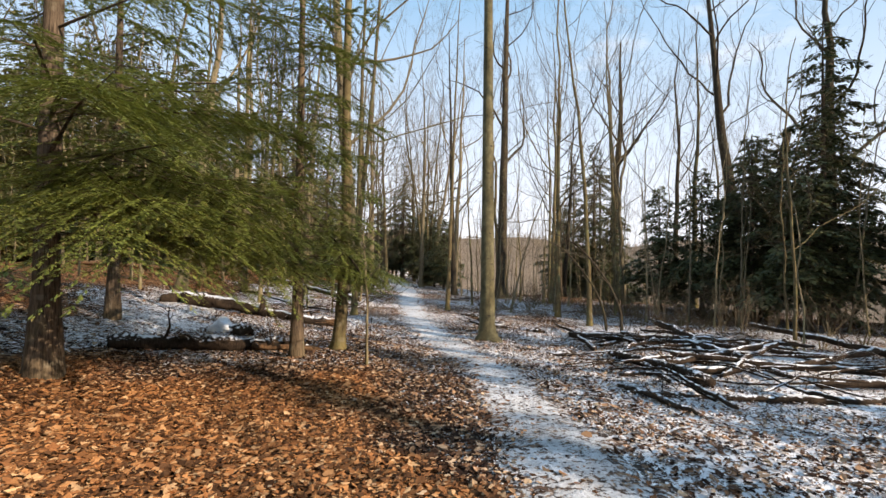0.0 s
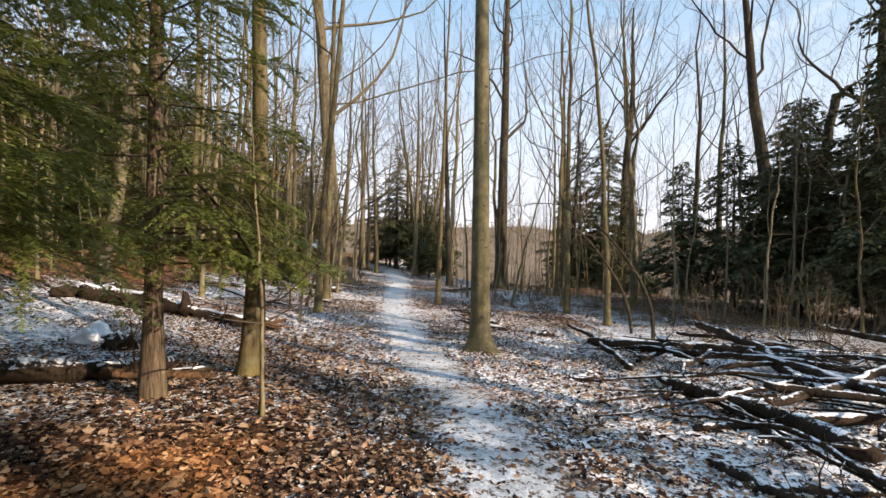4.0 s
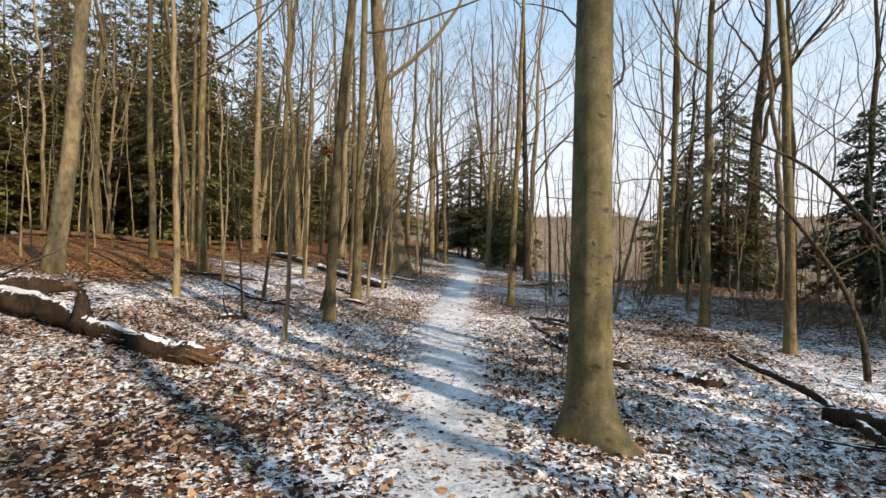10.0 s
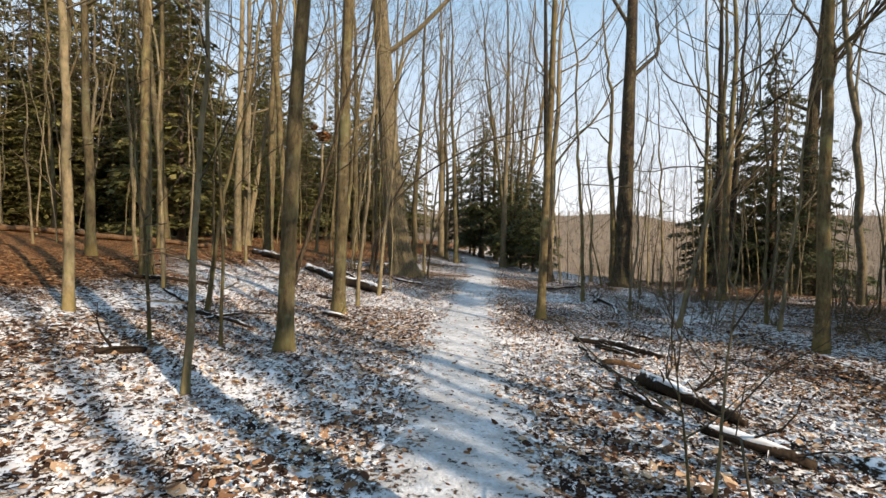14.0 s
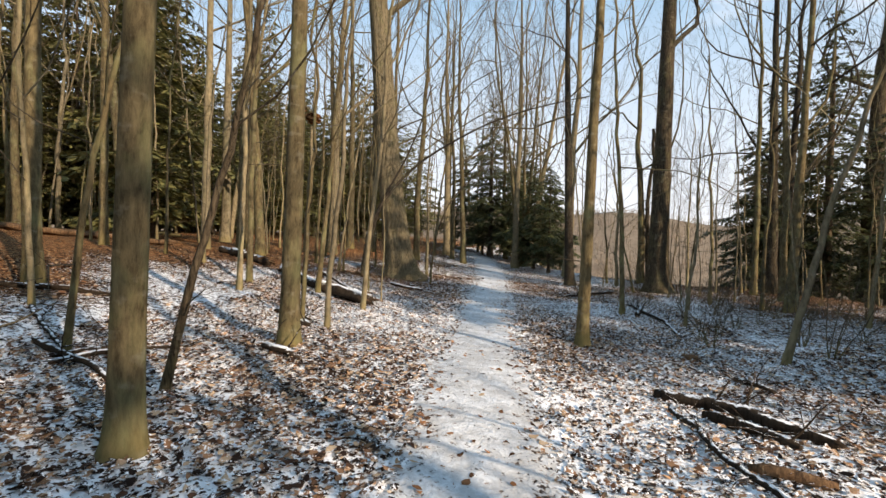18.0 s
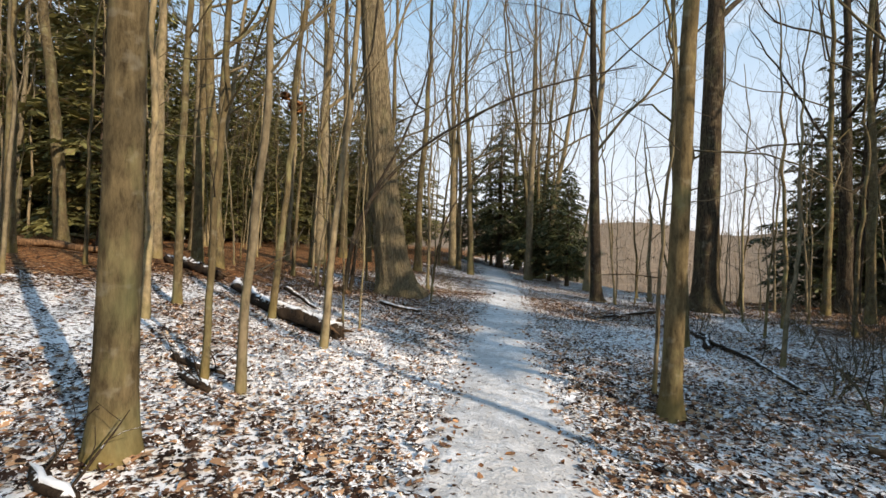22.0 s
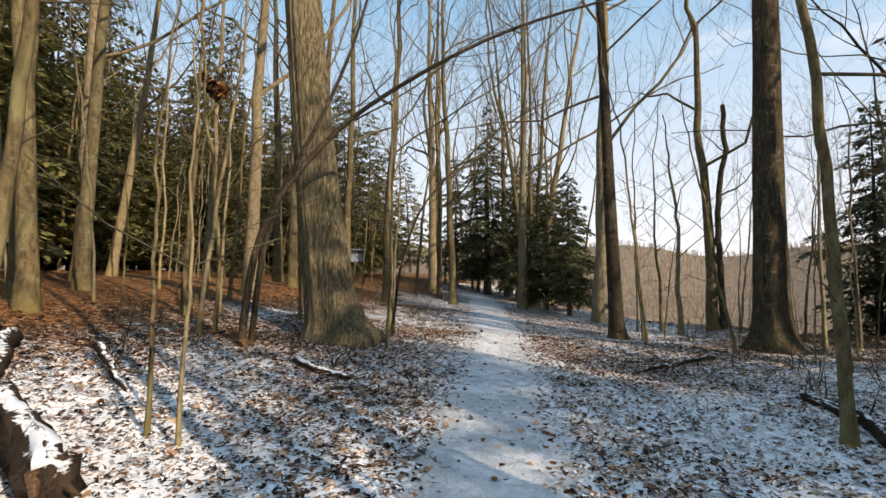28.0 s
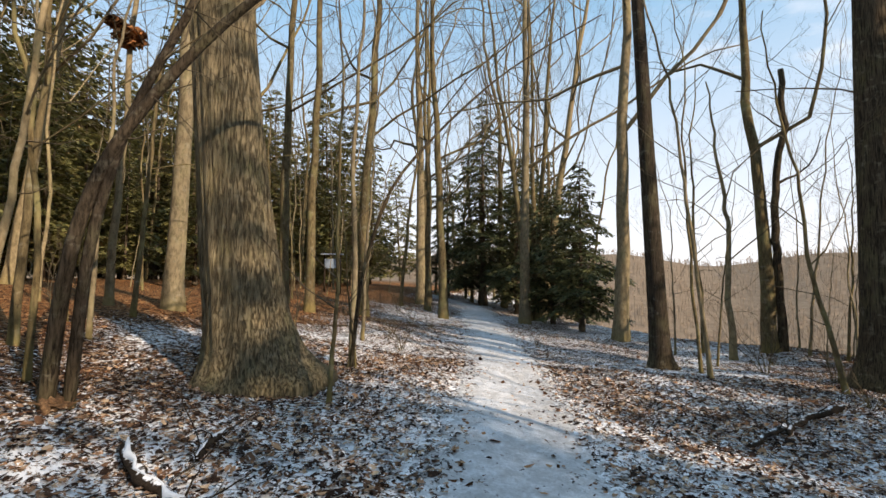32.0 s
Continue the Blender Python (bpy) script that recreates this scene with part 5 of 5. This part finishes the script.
def leaf_nest(x, y, z, size=1.0):
    """A ball of dead leaves high in a tree."""
    rg = np.random.default_rng(15)
    n = int(420 * size)
    d = rg.normal(0, 1, (n, 3))
    d /= np.linalg.norm(d, axis=1)[:, None]
    p = leaf_arrays(n, rg, 0.17) * 1.0
    tilt = rg.uniform(-1.2, 1.2, n)
    q = p.copy()
    q[..., 1] = p[..., 1] * np.cos(tilt)[:, None] - p[..., 2] * np.sin(tilt)[:, None]
    q[..., 2] = p[..., 1] * np.sin(tilt)[:, None] + p[..., 2] * np.cos(tilt)[:, None]
    q += (d * rg.uniform(0.12, 0.33, (n, 1)) * np.array([1.1, 1.0, 0.8]) * size)[:, None, :]
    v = q.reshape(-1, 3)
    quads = (np.arange(n)[:, None, None] * 6 + LEAF_QUADS[None]).reshape(-1, 4)
    ob = new("leaf_nest", raw_mesh("leaf_nest", v, quads, LEAF))
    ob.matrix_world = pose(x, y, z)
    return tagged(ob, "dark ball of dead leaves nested high in branches", "nest")


def far_woods():
    """The bare woods on the far side of the valley and down its near slope."""
    rg = np.random.default_rng(33)
    b = Build()
    n = 0
    while n < 9000:
        if n < 1400:
            x, y = rg.uniform(-6, 120), rg.uniform(30, 150)
            over = y - float(np.interp(x, BX, BY))
            if over < 14 or over > 110:
                continue
        else:
            az, r = rg.uniform(radians(15), radians(105)), rg.uniform(140, 430)
            x, y = r * cos(az), 20 + r * sin(az)
            if y < np.interp(x, BX, BY) + 20:
                continue
        n += 1
        z, h = gz(x, y), rg.uniform(3, 6) if n > 1400 else rg.uniform(4, 8)
        if n <= 1400 and z + h > -4:
            h = max(1.5, -4 - z)
        w = 0.09 + 0.0003 * np.hypot(x, y)
        o = len(b.v)
        b.v.extend([(x - w, y, z - 0.5), (x + w, y - w, z - 0.5), (x, y + w, z - 0.5), (x, y, z + h)])
        b.f.extend([(o, o + 1, o + 3), (o + 1, o + 2, o + 3), (o + 2, o, o + 3)])
        for k in range(7):
            zz, az2 = z + h * rg.uniform(0.35, 0.85), rg.uniform(0, 2 * pi)
            L = h * rg.uniform(0.12, 0.3)
            o = len(b.v)
            b.v.extend([(x, y, zz), (x, y, zz + w * 1.5), (x + L * cos(az2), y + L * sin(az2), zz + L * rg.uniform(0.6, 1.3))])
            b.f.append((o, o + 1, o + 2))
    return tagged(new("far_woods", b.mesh("far_woods", FARWOOD, False)), "brown leafless woods on the hillside across the valley", "woods", "", "stuff")


far_woods()


# ---- fallen leaves ----
def leaf_arrays(n, rg, size):
    """n curled leaves round the origin: six corners and two folded halves each."""
    L = size * np.clip(rg.lognormal(-0.1, 0.35, n), 0.4, 1.8)
    W = L * rg.uniform(0.22, 0.5, n)
    fold = rg.uniform(-0.25, 0.4, n)
    curl = rg.uniform(-0.1, 0.4, n)
    pts = np.zeros((n, 6, 3))
    pts[:, 0, 0] = -L / 2
    pts[:, 3, 0] = L / 2
    pts[:, 3, 2] = curl * L * 0.5
    pts[:, 0, 2] = curl * L * 0.25
    for k, (fx, s) in enumerate([(-0.2, 1), (0.22, 1)]):
        for sgn, idx in ((1, 1 + k), (-1, 5 - k)):
            pts[:, idx, 0] = L * fx * rg.uniform(0.7, 1.3, n)
            pts[:, idx, 1] = sgn * W * rg.uniform(0.5, 1.2, n)
            pts[:, idx, 2] = fold * W + rg.normal(0, 0.004, n)
    yaw, tx, ty = rg.uniform(0, 2 * pi, n), rg.normal(0, 0.2, n), rg.normal(0, 0.2, n)
    x, y, z = pts[..., 0], pts[..., 1], pts[..., 2]
    z = z + x * np.tan(tx)[:, None] + y * np.tan(ty)[:, None]
    c, s = np.cos(yaw)[:, None], np.sin(yaw)[:, None]
    return np.stack([x * c - y * s, x * s + y * c, z], -1)


LEAF_QUADS = np.array([[0, 3, 2, 1], [0, 5, 4, 3]])


def leaf_spots(n, rg, x0, x1, y0, y1):
    """Random spots, fewer where snow lies thick and few on the path."""
    x, y = rg.uniform(x0, x1, n), rg.uniform(y0, y1, n)
    d = np.abs(x - np.interp(y, PY, PX)) / (np.interp(y, PY, PW) * 0.5)
    keep = np.clip(1.15 - snow_cover(x, y) * 1.15, 0.15, 1.0)
    keep = keep * np.clip((d - 0.45) / 0.9, 0.06 + 0.1 * np.exp(-((y - 10) / 3) ** 2), 1.0)
    clump = 0.5 + 0.5 * np.sin(x * 2.1 + 3 * np.sin(y * 1.3)) * np.sin(y * 1.9 + 2 * np.sin(x * 1.1))
    keep = keep * (0.7 + 0.25 * clump)
    ok = rg.random(n) < keep
    return x[ok], y[ok]


def litter():
    rg = np.random.default_rng(5)
    V = []
    for n, box, size in ((85000, (-5.5, 5.5, 0.5, 12), 0.057), (50000, (-5.5, 1.2, 1.0, 7.5), 0.055), (110000, (-6.5, 5, 12, 25), 0.06), (105000, (-8, 4, 25, 38), 0.06), (60000, (-11, 10, 4, 46), 0.07)):
        x, y = leaf_spots(n, rg, *box)
        p = leaf_arrays(len(x), rg, size)
        p[..., 0] += x[:, None]
        p[..., 1] += y[:, None]
        p[..., 2] += (ground_z(x, y) + rg.uniform(0.008, 0.035, len(x)))[:, None]
        V.append(p.reshape(-1, 3))
    v = np.concatenate(V)
    q = (np.arange(len(v) // 6)[:, None, None] * 6 + LEAF_QUADS[None]).reshape(-1, 4)
    me = raw_mesh("leaf_litter", v, q, LEAF)
    trod = np.abs(v[:, 0] - np.interp(v[:, 1], PY, PX)) / (np.interp(v[:, 1], PY, PW) * 0.5) < 0.8   # leaves blown onto the path lie bare
    cover = np.where(trod, 0.2, snow_cover(v[:, 0], v[:, 1]))
    me.attributes.new("snow", "FLOAT", "POINT").data.foreach_set("value", cover.astype(np.float32))
    ob = new("leaf_litter", me)
    return tagged(ob, "dry brown and tan fallen leaves poking through the snow", "leaves", "", "stuff")


def single_leaves():
    rg = np.random.default_rng(6)
    meshes = []
    for k in range(8):
        p = leaf_arrays(1, rg, 0.075)[0]
        meshes.append(raw_mesh("leaf", p, LEAF_QUADS, ONE_LEAF))
    x, y = leaf_spots(2400, rg, -2.6, 2.4, 3.2, 34)
    for k in range(min(300, len(x))):
        ob = new("leaf", meshes[k % 8])
        ob.parent = ground
        ob.matrix_world = pose(x[k], y[k], gz(x[k], y[k]) + 0.035, 0, 0, rg.uniform(0, 360))


leaf_nest(-11.55, 37.1, 6.6)
leaf_nest(-12.3, 37.4, 7.2, 0.55)
litter()
single_leaves()


# ---- a board seen far off between the trunks ----
def notice_board(x, y):
    thing = new("notice_board")
    base = gz(x, y)
    for sx in (-0.42, 0.42):
        b = Build()
        b.tube([(sx, 0, -0.1), (sx, 0, 1.0), (sx, 0, 2.0)], [0.05, 0.05, 0.045], 8, cap=True)
        part("post", b, DEAD, thing)
    for nm, dx, dz, w, h, t in (("panel", 0, 1.55, 0.8, 0.5, 0.04), ("roof", 0, 2.04, 1.15, 0.05, 0.5)):
        b = Build()
        xs, ys, zs = (-w / 2, w / 2), (-t / 2 - 0.07, t / 2 - 0.07), (dz - h / 2, dz + h / 2)
        b.v = [(a, c, e) for a in xs for c in ys for e in zs]
        b.f = [(0, 1, 3, 2), (4, 6, 7, 5), (0, 4, 5, 1), (2, 3, 7, 6), (0, 2, 6, 4), (1, 5, 7, 3)]
        part(nm, b, BOARD, thing, smooth=False)
    thing.matrix_world = pose(x, y, base, 0, 0, 12)
    return tagged(thing, "pale blue-grey notice board on two wooden posts", "sign")


BOARD = mat_plain_noise("weathered_pale_board", (0.2, 0.25, 0.32), (0.32, 0.38, 0.46), 12)
notice_board(-12.3, 51.5)
